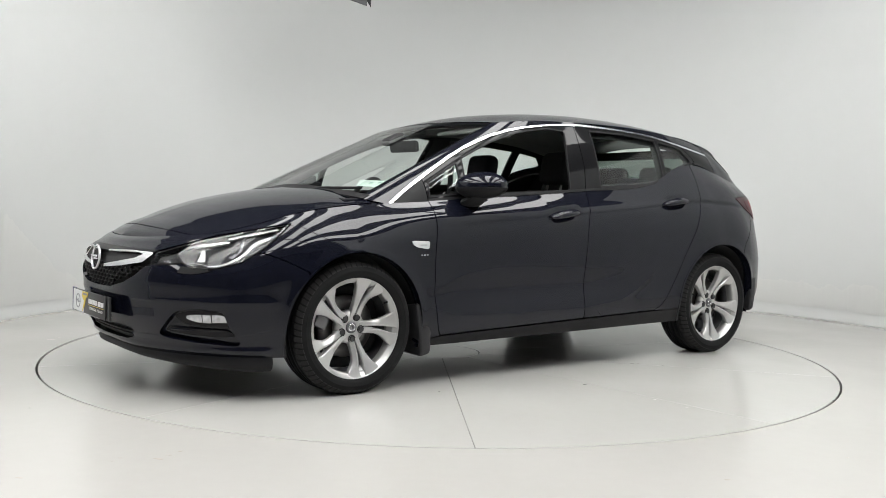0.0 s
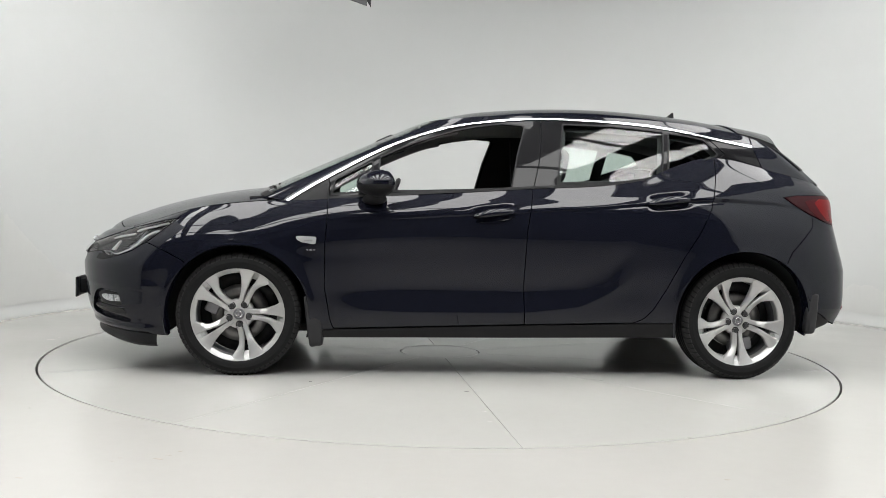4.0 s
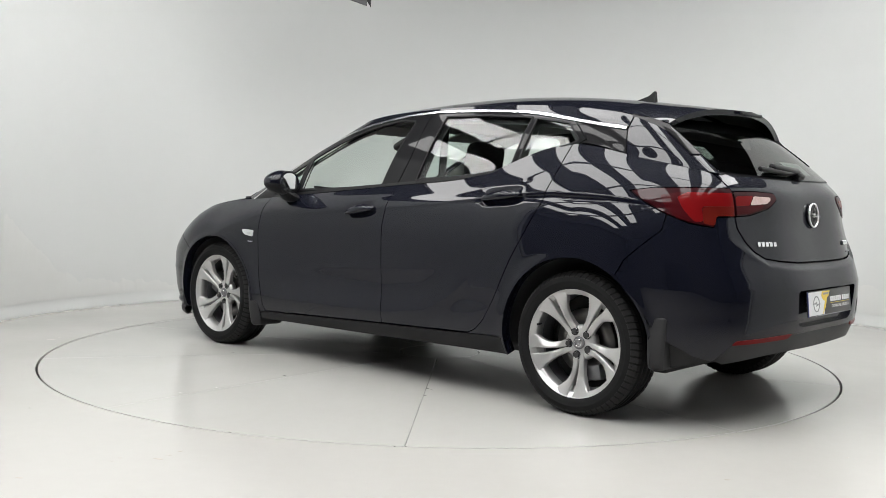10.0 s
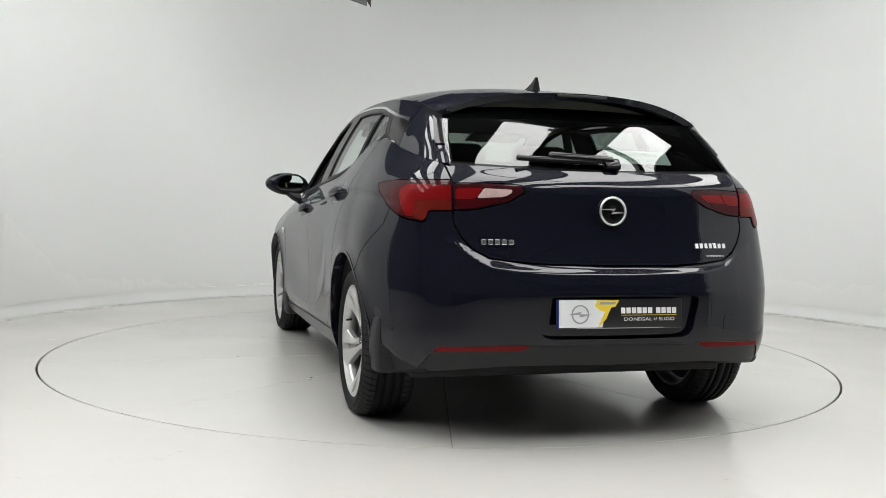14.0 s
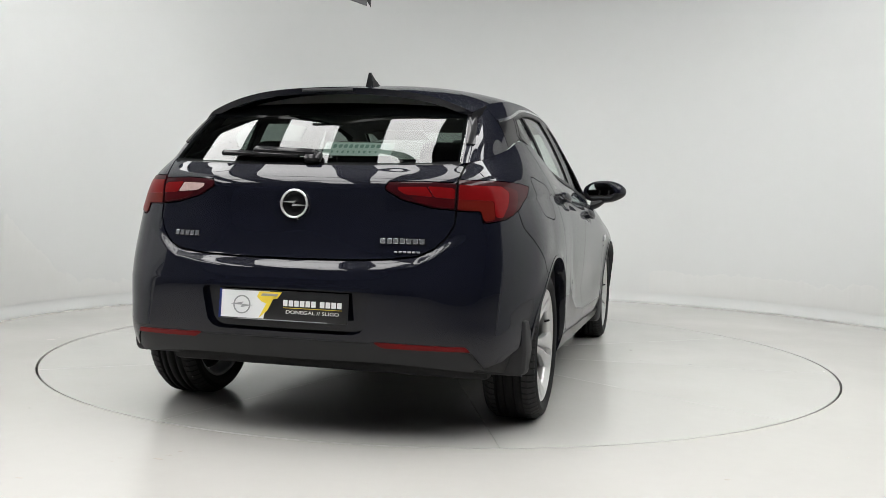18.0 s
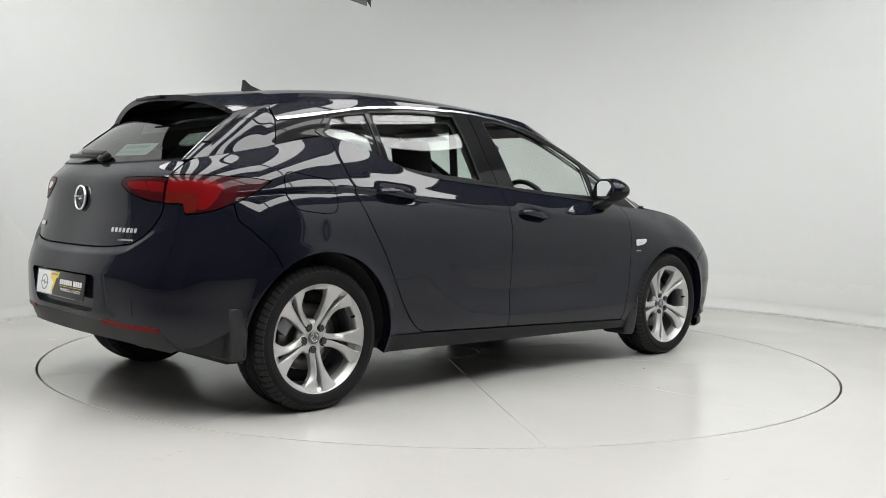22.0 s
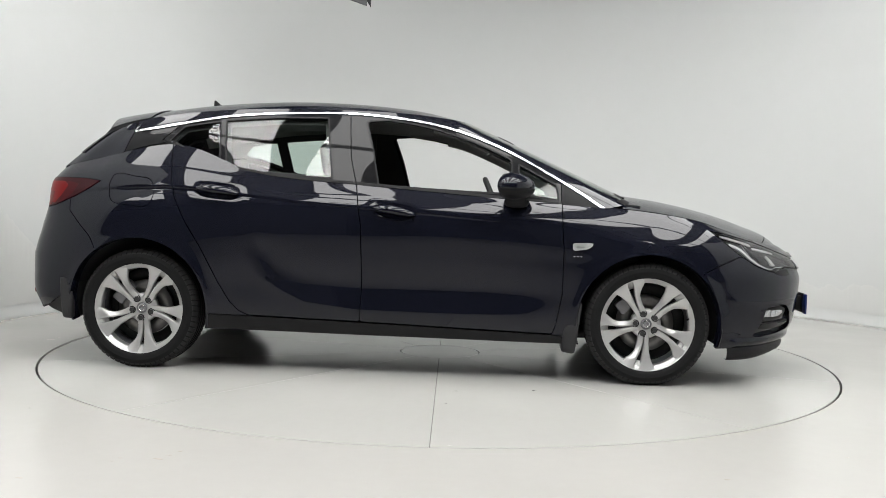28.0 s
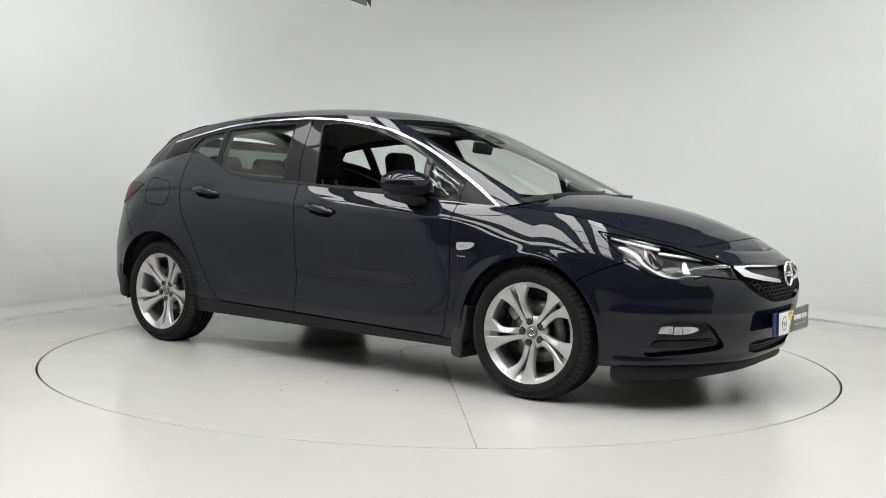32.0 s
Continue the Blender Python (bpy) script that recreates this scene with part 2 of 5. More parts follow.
# ---- body surfaces: smooth sheets through rings of control points ----
def hermite(P, n, mirror0=False, mirror1=False):
    """A smooth curve through the rows of P (k, m, 3), chord-length tangents, n samples by index. mirror: flat symmetry at y = 0."""
    P = np.asarray(P, float)
    k = len(P)
    flip = np.array([1, -1, 1.0])
    ext = np.concatenate([[P[1] * flip if mirror0 else 2 * P[0] - P[1]], P, [P[-2] * flip if mirror1 else 2 * P[-1] - P[-2]]])
    d = np.linalg.norm(np.diff(ext, axis=0), axis=-1, keepdims=True) + 1e-9
    tan = ((ext[1:-1] - ext[:-2]) / d[:-1] * d[1:] + (ext[2:] - ext[1:-1]) / d[1:] * d[:-1]) / (d[:-1] + d[1:])
    u = np.linspace(0, k - 1, n)
    i = np.minimum(u.astype(int), k - 2)
    t = (u - i).reshape((-1,) + (1,) * (P.ndim - 1))
    h = d[1:-1][i]
    p0, p1, m0, m1 = P[i], P[i + 1], tan[i] * h, tan[i + 1] * h
    return (2 * t**3 - 3 * t**2 + 1) * p0 + (t**3 - 2 * t**2 + t) * m0 + (3 * t**2 - 2 * t**3) * p1 + (t**3 - t**2) * m1


class Sheet:
    """A grid surface: verts (n, 8) hold place, ring numbers (u, v) and normal; tris index them."""

    def __init__(self, grid, U, V, out, bend=None):
        if bend is not None:
            grid = bend(grid)
        gu, gv = np.gradient(grid, axis=0), np.gradient(grid, axis=1)
        n = np.cross(gu, gv)
        n /= np.linalg.norm(n, axis=-1, keepdims=True) + 1e-12
        if (n * out(grid)).sum() < 0:
            n = -n
            self.flip = True
        else:
            self.flip = False
        self.shape = grid.shape[:2]
        uu, vv = np.meshgrid(U, V, indexing="ij")
        self.v = np.concatenate([grid, uu[..., None], vv[..., None], n], -1).reshape(-1, 8)
        a, b = self.shape
        idx = np.arange(a * b).reshape(a, b)
        q = np.stack([idx[:-1, :-1], idx[1:, :-1], idx[1:, 1:], idx[:-1, 1:]], -1).reshape(-1, 4)
        if self.flip:
            q = q[:, ::-1]
        self.t = np.concatenate([q[:, [0, 1, 2]], q[:, [0, 2, 3]]])


def clip(V, T, *tests):
    """Keeps the part of the sheet where every test(V) > 0, cutting the triangles along 0."""
    for test in tests:
        f = test(V)
        f = np.where(np.abs(f) < 1e-6, 1e-6, f)
        pos = f > 0
        cnt = pos[T].sum(1)
        keep = T[cnt == 3]
        verts, extra, tris, seen = len(V), [], [], {}

        def cut(a, b):
            key = (a, b) if a < b else (b, a)
            if key not in seen:
                w = f[a] / (f[a] - f[b])
                extra.append(V[a] * (1 - w) + V[b] * w)
                seen[key] = verts + len(extra) - 1
            return seen[key]

        for tri in T[(cnt == 1) | (cnt == 2)]:
            a, b, c = (int(i) for i in tri)
            for _ in range(3):
                if (pos[a] and not pos[b] and not pos[c]) or (not pos[a] and pos[b] and pos[c]):
                    break
                a, b, c = b, c, a
            if pos[a]:
                tris.append((a, cut(a, b), cut(a, c)))
            else:
                p, q = cut(a, b), cut(a, c)
                tris += [(p, b, c), (p, c, q)]
        V = np.concatenate([V, np.array(extra)]) if extra else V
        T = np.concatenate([keep, np.array(tris, int)]) if tris else keep
        used, inv = np.unique(T, return_inverse=True)
        V, T = V[used], inv.reshape(-1, 3)
    return V, T


def segments_distance(px, py, pts, closed):
    pts = np.asarray(pts, float)
    a = pts if closed else pts[:-1]
    b = np.roll(pts, -1, 0) if closed else pts[1:]
    best = np.full(px.shape, 1e9)
    for (ax, ay), (bx, by) in zip(a, b):
        dx, dy = bx - ax, by - ay
        t = np.clip(((px - ax) * dx + (py - ay) * dy) / (dx * dx + dy * dy + 1e-12), 0, 1)
        best = np.minimum(best, np.hypot(px - ax - t * dx, py - ay - t * dy))
    return best


def inside(px, py, pts):
    pts = np.asarray(pts, float)
    res = np.zeros(px.shape, bool)
    for (ax, ay), (bx, by) in zip(pts, np.roll(pts, -1, 0)):
        if ay != by:
            res ^= ((ay > py) != (by > py)) & (px < (bx - ax) * (py - ay) / (by - ay) + ax)
    return res


def smooth_loop(pts, n=6, closed=True):
    """A rounded outline through the points."""
    P = np.asarray(pts, float)
    P = np.column_stack([P, np.zeros(len(P))])
    if closed:
        ring = np.concatenate([P[-2:], P, P[:3]])
        c = hermite(ring, (len(ring) - 1) * n + 1)
        return c[2 * n:(2 + len(P)) * n, :2]
    return hermite(P, (len(P) - 1) * n + 1)[:, :2]


SIDE, FRONT, TOP, RINGS = (0, 2), (1, 2), (0, 1), (3, 4)


def within(pts, gap=0.0, axes=SIDE, invert=False):
    """A test: inside the outline by more than gap (or outside it by more than gap)."""
    def test(V):
        x, y = V[:, axes[0]], V[:, axes[1]]
        d = segments_distance(x, y, pts, True)
        s = np.where(inside(x, y, pts), d, -d)
        return (-s if invert else s) - gap
    return test


def outside(pts, gap=0.0, axes=SIDE):
    return within(pts, gap, axes, True)


def span(axis, lo=None, hi=None):
    def test(V):
        c = V[:, axis]
        a = c - lo if lo is not None else np.full(len(c), 9.0)
        b = hi - c if hi is not None else np.full(len(c), 9.0)
        return np.minimum(a, b)
    return test


def beyond(x, z, r):
    """Outside a wheel arch."""
    return lambda V: np.hypot(V[:, 0] - x, V[:, 2] - z) - r


def panel(name, sheet, tests, mat, parent, label="", flange=0.012, lift=0.0, mirror=False, both=False):
    """A piece of a sheet as a mesh with turned-in edges. mirror: on the car's other side; both: the two halves in one mesh."""
    V, T = clip(sheet.v, sheet.t, *tests)
    if len(T) == 0:
        return None
    pos, nor = V[:, :3] + V[:, 5:8] * lift, V[:, 5:8]
    nor = nor / (np.linalg.norm(nor, axis=1, keepdims=True) + 1e-12)
    if flange:
        e = np.concatenate([T[:, [0, 1]], T[:, [1, 2]], T[:, [2, 0]]])
        keys = {}
        for a, b in e:
            keys[(int(a), int(b))] = 1
        rim = [(a, b) for a, b in keys if (b, a) not in keys]
        if both:
            rim = [(a, b) for a, b in rim if not (abs(pos[a, 1]) < 1e-3 and abs(pos[b, 1]) < 1e-3)]
        base = len(pos)
        addp, addn, addt = [], [], []
        for a, b in rim:
            k = base + len(addp)
            side = np.cross(pos[b] - pos[a], nor[a])
            side /= np.linalg.norm(side) + 1e-12
            addp += [pos[a], pos[b], pos[b] - nor[b] * flange, pos[a] - nor[a] * flange]
            addn += [side] * 4
            addt += [(k + 1, k, k + 3), (k + 1, k + 3, k + 2)]
        if addp:
            pos, nor = np.concatenate([pos, addp]), np.concatenate([nor, addn])
            T = np.concatenate([T, np.array(addt)])
    if mirror or both:
        mp, mn, mt = pos * [1, -1, 1], nor * [1, -1, 1], T[:, ::-1]
        if both:
            pos, nor, T = np.concatenate([pos, mp]), np.concatenate([nor, mn]), np.concatenate([T, mt + len(pos)])
        else:
            pos, nor, T = mp, mn, mt
    return mesh_object(name, pos, T, mat, parent, label, normals=nor)


# rings of the lower body, from the nose's middle round the left side to the tail's middle
RING_BOTTOM = [(2.17, 0, .20), (2.14, .35, .20), (2.00, .62, .20), (1.84, .78, .20), (1.68, .835, .20), (1.33, .845, .20), (.93, .85, .20), (.4, .85, .205),
               (-.15, .85, .21), (-.7, .85, .217), (-1.33, .85, .225), (-1.68, .83, .235), (-1.93, .70, .28), (-2.04, .42, .31), (-2.06, 0, .31)]
RING_SILL = [(2.235, 0, .29), (2.20, .35, .29), (2.06, .63, .29), (1.87, .80, .29), (1.68, .86, .29), (1.33, .87, .29), (.93, .872, .29), (.4, .872, .29),
             (-.15, .875, .295), (-.7, .875, .30), (-1.33, .88, .31), (-1.68, .86, .33), (-1.955, .72, .37), (-2.07, .42, .39), (-2.09, 0, .39)]
RING_LOW = [(2.255, 0, .44), (2.225, .35, .44), (2.08, .635, .44), (1.88, .81, .45), (1.68, .875, .46), (1.33, .892, .46), (.93, .88, .46), (.4, .870, .46),
            (-.15, .876, .465), (-.7, .884, .47), (-1.33, .900, .48), (-1.68, .875, .48), (-1.956, .725, .49), (-2.080, .43, .50), (-2.10, 0, .50)]
RING_MID = [(2.265, 0, .56), (2.235, .35, .56), (2.08, .64, .56), (1.875, .81, .57), (1.68, .875, .60), (1.33, .895, .62), (.93, .884, .61), (.4, .880, .62),
            (-.15, .886, .62), (-.7, .892, .62), (-1.33, .905, .62), (-1.68, .88, .61), (-1.946, .729, .60), (-2.075, .43, .595), (-2.10, 0, .595)]
RING_CREASE = [(2.245, 0, .64), (2.21, .35, .635), (2.03, .64, .64), (1.84, .79, .66), (1.66, .852, .71), (1.33, .873, .735), (.93, .881, .770), (.4, .887, .79),
               (-.15, .891, .81), (-.7, .894, .825), (-1.33, .893, .83), (-1.66, .865, .78), (-1.902, .739, .735), (-2.036, .44, .692), (-2.064, 0, .682)]
RING_SHOULDER = [(2.20, 0, .685), (2.14, .35, .69), (1.95, .625, .705), (1.79, .755, .74), (1.64, .811, .778), (1.33, .838, .797), (.93, .860, .840), (.4, .878, .862),
                 (-.15, .881, .885), (-.7, .882, .905), (-1.30, .866, .935), (-1.62, .83, .92), (-1.85, .745, .88), (-1.992, .44, .85), (-2.018, 0, .84)]
RING_LEDGE = [(2.178, 0, .702), (2.113, .35, .709), (1.925, .605, .73), (1.77, .728, .772), (1.625, .778, .813), (1.33, .803, .846), (.93, .829, .880), (.4, .849, .911),
              (-.15, .852, .940), (-.7, .847, .972), (-1.26, .806, 1.06), (-1.6, .785, 1.02), (-1.86, .685, .995), (-1.968, .42, .992), (-1.992, 0, .990)]
RING_BELT = [(2.15, 0, .715), (2.08, .35, .725), (1.89, .58, .755), (1.74, .69, .80), (1.6, .74, .845), (1.33, .765, .89), (.93, .79, .915), (.4, .815, .952),
             (-.15, .822, .992), (-.7, .81, 1.04), (-1.2, .722, 1.19), (-1.55, .705, 1.125), (-1.83, .62, 1.065), (-1.92, .37, 1.05), (-1.945, 0, 1.045)]

NU, NV = 561, 99


def outward(center):
    return lambda g: g - np.asarray(center)


def lower_bend(g):
    """The pressed lines of the doors: a crease below the handles and a hollow blade over the sill."""
    g = g.copy()
    x, z = g[..., 0], g[..., 2]
    side = np.clip((np.abs(g[..., 1]) - 0.55) / 0.15, 0, 1)
    # pressed line at the height of the handles: proud above, stepped in below, sharpest over the rear wheel
    line = np.interp(x, (-1.75, -1.48, -1.2, -1.025, -.75, -.478, -.125, .25, .9), (.925, .953, .965, .957, .930, .902, .874, .850, .800))
    deep = np.interp(x, (-1.80, -1.60, -1.30, -1.05, -.70, -.2, .4, .95), (0.0, .006, .013, .011, .006, .004, .003, 0.0))
    d = line - z
    step = np.where(d > 0, np.clip(d / 0.012, 0, 1) * np.exp(-np.maximum(d - 0.012, 0) / 0.075), 0)
    g[..., 1] -= side * deep * step
    # ridge that sweeps along the foot of the doors and up behind
    curve = np.interp(x, (-.74, -.687, -.607, -.439, -.15, .41, .85), (.56, .508, .452, .376, .338, .335, .335))
    fade = np.clip((.85 - x) / .35, 0, 1) * np.clip((x + .76) / .12, 0, 1)
    d = z - curve
    g[..., 1] += side * fade * 0.0055 * np.where(d > 0, np.exp(-d / 0.07), np.exp(d / 0.035))
    g[..., 1] -= side * fade * 0.0035 * np.exp(-((d - 0.13) / 0.07) ** 2)
    # shallow dishes behind the door handles
    for cx, cz, tilt in ((.022, .862, .13), (-.912, .946, .10)):
        u, w = x - cx, z - cz + (x - cx) * tilt
        g[..., 1] -= side * 0.010 * np.exp(-(u / 0.105) ** 4 - (w / 0.036) ** 4)
    # rolled lips round the wheel arches
    for cx, cz, r in ((1.333, .306, .366), (-1.333, .318, .372)):
        e = np.hypot(x - cx, z - cz) - r
        g[..., 1] += side * np.where(e > 0, 0.007 * np.exp(-(e / 0.030) ** 2), 0.007)
    # rolled lip along the foot of the front bumper, and a soft line over the fog lamps
    nose = np.clip((x - 1.70) / 0.08, 0, 1)
    away = np.stack([x - 1.2, g[..., 1]], -1)
    away /= np.linalg.norm(away, axis=-1, keepdims=True) + 1e-9
    push = nose * (0.016 * np.exp(-((z - 0.228) / 0.020) ** 2) + 0.007 * np.exp(-np.abs(z - 0.447) / 0.030))
    g[..., :2] += away * push[..., None]
    rear = np.clip((-1.62 - x) / 0.2, 0, 1)
    d = z - 0.602
    g[..., 0] -= rear * 0.004 * np.exp(-np.abs(d) / 0.045) * np.clip(-d / 0.014, 0, 1)
    # the bumper's shelf, right under the tailgate's lower edge
    across = np.abs(g[..., 1])
    edge = np.interp(across, (0, .25, .38, .49, .546, .60, .66), (.683, .687, .694, .707, .735, .775, .80))
    d = edge - z
    shelf = np.clip(d / 0.026, 0, 1) * np.exp(-np.maximum(d - 0.026, 0) / 0.11) * np.clip((.66 - across) / .12, 0, 1)
    g[..., 0] -= rear * 0.015 * shelf
    return g


def lower_sheet():
    rings = [RING_BOTTOM, RING_SILL, RING_LOW, RING_MID, RING_CREASE, RING_SHOULDER, RING_LEDGE, RING_BELT]
    dense = np.stack([hermite(np.array(r), NU, True, True) for r in rings])
    return Sheet(hermite(dense, NV).transpose(1, 0, 2), np.linspace(0, 14, NU), np.linspace(0, 7, NV), outward((0, 0, 0.5)), lower_bend)


GLASS_BASE = [(1.27, 0, .973), (1.235, .38, .952), (1.215, .70, .922), (1.10, .765, .90), (.84, .79, .918), (.4, .815, .952), (-.15, .822, .992), (-.7, .81, 1.04),
              (-1.0, .768, 1.105), (-1.2, .722, 1.19), (-1.55, .705, 1.125), (-1.79, .648, 1.075), (-1.855, .605, 1.062), (-1.873, .555, 1.058), (-1.918, .36, 1.05), (-1.945, 0, 1.045)]
ROOF_RIM = [(.37, 0, 1.378), (.345, .36, 1.371), (.29, .575, 1.362), (.20, .60, 1.372), (.08, .61, 1.384), (-.1, .618, 1.393), (-.3, .622, 1.398), (-.6, .62, 1.40),
            (-.85, .617, 1.393), (-1.1, .61, 1.375), (-1.38, .60, 1.335), (-1.50, .588, 1.312), (-1.548, .556, 1.306), (-1.562, .505, 1.308), (-1.60, .33, 1.315), (-1.62, 0, 1.32)]


def upper_sheet():
    a, b = np.array(GLASS_BASE), np.array(ROOF_RIM)
    bulge = np.array([.002, .002, .005, .012, .014, .014, .014, .014, .014, .014, .014, .012, .008, .008, .008, .008])
    rings = []
    for w in (0, 0.33, 0.67, 1):
        m = a * (1 - w) + b * w
        out = m - np.array([-0.3, 0, 0.75])
        out[:, 0] *= 0.6
        out /= np.linalg.norm(out, axis=1, keepdims=True)
        rings.append(m + out * (4 * w * (1 - w) * bulge)[:, None])
    dense = np.stack([hermite(r, 661, True, True) for r in rings])
    return Sheet(hermite(dense, 73).transpose(1, 0, 2), np.linspace(0, 15, 661), np.linspace(0, 3, 73), outward((-.3, 0, .7)))


def crowned(edge, middle, nu, nv, power=2.2):
    """A sheet from an edge curve in to the middle line, rounded over across the car."""
    e, c = hermite(np.array(edge), nu), hermite(np.array(middle), nu)
    w = np.linspace(0, 1, nv)[None, :, None]
    g = e[:, None] * (1 - w) + c[:, None] * w
    rise = 1 - (1 - w[..., 0]) ** power
    g[..., 2] = e[:, None, 2] * (1 - rise) + c[:, None, 2] * rise
    return g


def roof_sheet():
    edge = [(.29, .575, 1.362), (.20, .60, 1.372), (.08, .61, 1.384), (-.1, .618, 1.393), (-.3, .622, 1.398), (-.6, .62, 1.40), (-.85, .617, 1.393), (-1.1, .61, 1.375), (-1.36, .60, 1.34)]
    mid = [(.37, 0, 1.378), (.28, 0, 1.402), (.12, 0, 1.435), (-.08, 0, 1.459), (-.3, 0, 1.475), (-.6, 0, 1.482), (-.85, 0, 1.472), (-1.1, 0, 1.452), (-1.37, 0, 1.418)]
    return Sheet(crowned(edge, mid, 121, 41, 2.6), np.linspace(0, 8, 121), np.linspace(0, 1, 41), outward((-.3, 0, .5)))


def hood_sheet():
    edge = [(2.15, 0, .715), (2.08, .35, .725), (1.89, .58, .755), (1.74, .69, .80), (1.6, .74, .845), (1.40, .760, .882), (1.2, .772, .903)]
    mid = [(2.15, 0, .717), (2.105, 0, .760), (1.98, 0, .816), (1.82, 0, .870), (1.66, 0, .911), (1.46, 0, .951), (1.25, 0, .979)]
    return Sheet(crowned(edge, mid, 121, 41, 2.15), np.linspace(0, 6, 121), np.linspace(0, 1, 41), outward((1.6, 0, .3)))


LOWER, UPPER, ROOF, HOOD = lower_sheet(), upper_sheet(), roof_sheet(), hood_sheet()


# ---- more materials ----
def glass_material(name, tint, f0=0.05):
    m = bpy.data.materials.new(name)
    m.use_nodes = True
    nt = m.node_tree
    nt.nodes.remove(nt.nodes["Principled BSDF"])
    clear, gloss = nt.nodes.new("ShaderNodeBsdfTransparent"), nt.nodes.new("ShaderNodeBsdfGlossy")
    clear.inputs[0].default_value = (*tint, 1)
    gloss.inputs["Roughness"].default_value = 0.0
    f, power, scale, mix = nt.nodes.new("ShaderNodeLayerWeight"), nt.nodes.new("ShaderNodeMath"), nt.nodes.new("ShaderNodeMath"), nt.nodes.new("ShaderNodeMixShader")
    f.inputs["Blend"].default_value = 0.5
    power.operation, scale.operation = "POWER", "MULTIPLY_ADD"
    power.inputs[1].default_value = 5.0
    scale.inputs[1].default_value, scale.inputs[2].default_value = 1 - f0, f0
    nt.links.new(f.outputs["Facing"], power.inputs[0])
    nt.links.new(power.outputs[0], scale.inputs[0])
    nt.links.new(scale.outputs[0], mix.inputs[0])
    nt.links.new(clear.outputs[0], mix.inputs[1])
    nt.links.new(gloss.outputs[0], mix.inputs[2])
    nt.links.new(mix.outputs[0], nt.nodes["Material Output"].inputs[0])
    return m


WINDSCREEN_GLASS = glass_material("windscreen_glass", (0.84, 0.91, 0.87))
TINTED_GLASS = glass_material("tinted_glass", (0.82, 0.90, 0.86), 0.056)
REAR_GLASS = glass_material("rear_tinted_glass", (0.22, 0.26, 0.24), 0.06)
LENS = glass_material("clear_lens", (0.92, 0.93, 0.94), 0.03)
MIRROR = material("mirror_glass", (0.85, 0.87, 0.88), 0.02, 1.0)
LAMP_RED = material("tail_lamp_red", (0.045, 0.003, 0.005), 0.3, 0, 0.2, 0.05, vary=0.2, vary_scale=14)
LAMP_BRIGHT = material("tail_lamp_bright_red", (0.14, 0.004, 0.005), 0.3, 0, 0.2, 0.05, vary=0.15, vary_scale=20)
LAMP_SMOKE = material("tail_lamp_smoked", (0.026, 0.003, 0.005), 0.3, 0, 0.35, 0.05, vary=0.15, vary_scale=14)
LAMP_AMBER = material("tail_lamp_amber", (0.10, 0.009, 0.006), 0.3, 0, 0.2, 0.05, vary=0.15, vary_scale=20)
LAMP_CLEAR = material("tail_lamp_pale", (0.55, 0.40, 0.38), 0.12, 0.2, 0.8, vary=0.3, vary_scale=60)
PLATE_WHITE = material("plate_white", (0.78, 0.79, 0.80), 0.3, vary=0.03, vary_scale=10)
PLATE_BLACK = material("plate_black", (0.016, 0.016, 0.017), 0.28, vary=0.1, vary_scale=20)
PLATE_YELLOW = material("plate_yellow", (0.80, 0.60, 0.06), 0.35, vary=0.05, vary_scale=20)
PLATE_GREY = material("plate_grey_print", (0.30, 0.31, 0.32), 0.4, vary=0.05, vary_scale=20)
BLUE_EDGE = material("plate_blue_edge", (0.010, 0.022, 0.13), 0.35, vary=0.05, vary_scale=20)
PAPER = material("pale_green_sticker", (0.60, 0.68, 0.64), 0.5, vary=0.04, vary_scale=15)
INK = material("dark_green_print", (0.22, 0.34, 0.30), 0.5, vary=0.05, vary_scale=15)
BOLT_GREY = material("bolt_grey", (0.06, 0.06, 0.062), 0.4, 0.6, vary=0.15, vary_scale=30)
SKIN_GREY = material("grey_door_trim", (0.03, 0.03, 0.032), 0.75, bump=0.2, bump_scale=500, vary=0.12, vary_scale=8)

# ---- the car ----
car = new("car")
tagged(car, "glossy dark blue hatchback with silver wheels and open front windows", "car")
GAP = 0.0025
ARCHES = ((1.333, .306, .366), (-1.333, .318, .372))
ARCH_F, ARCH_R = beyond(*ARCHES[0]), beyond(*ARCHES[1])

DOOR_F = [(.880, 1.2), (.886, .80), (.895, .69), (.893, .46), (.863, .297), (.845, .250), (-.152, .283), (-.142, .493), (-.153, .784), (-.186, .985), (-.21, 1.2)]
DOOR_R = [(-.152, .283), (-.142, .493), (-.153, .784), (-.186, .985), (-.21, 1.25), (-1.215, 1.25), (-1.202, 1.192), (-1.184, 1.077), (-1.144, .919), (-1.079, .79), (-.99, .646),
          (-.901, .473), (-.836, .368), (-.79, .322), (-.738, .299)]
SILL = [(.97, .05), (.97, .232), (.845, .246), (-.152, .279), (-.738, .295), (-.965, .30), (-.965, .05)]
HEADLAMP = [(1.642, .800), (1.718, .786), (1.815, .763), (1.909, .740), (2.0, .709), (2.08, .682), (2.145, .658), (2.187, .598), (2.118, .609), (2.075, .615), (2.051, .602), (2.024, .589), (1.964, .596), (1.877, .628), (1.781, .688), (1.698, .755)]
BUMPER_F = [(2.6, .95), (2.05, .95), (1.86, .66), (1.795, .671), (1.700, .634), (1.60, .585), (1.60, 0), (2.6, 0)]
GRILLE = [(-.2, .672), (.20, .668), (.445, .664), (.462, .640), (.455, .600), (.40, .552), (.317, .514), (.18, .484), (-.2, .474)]
INTAKE = [(-.2, .318), (.30, .314), (.345, .300), (.32, .262), (.25, .246), (-.2, .240)]
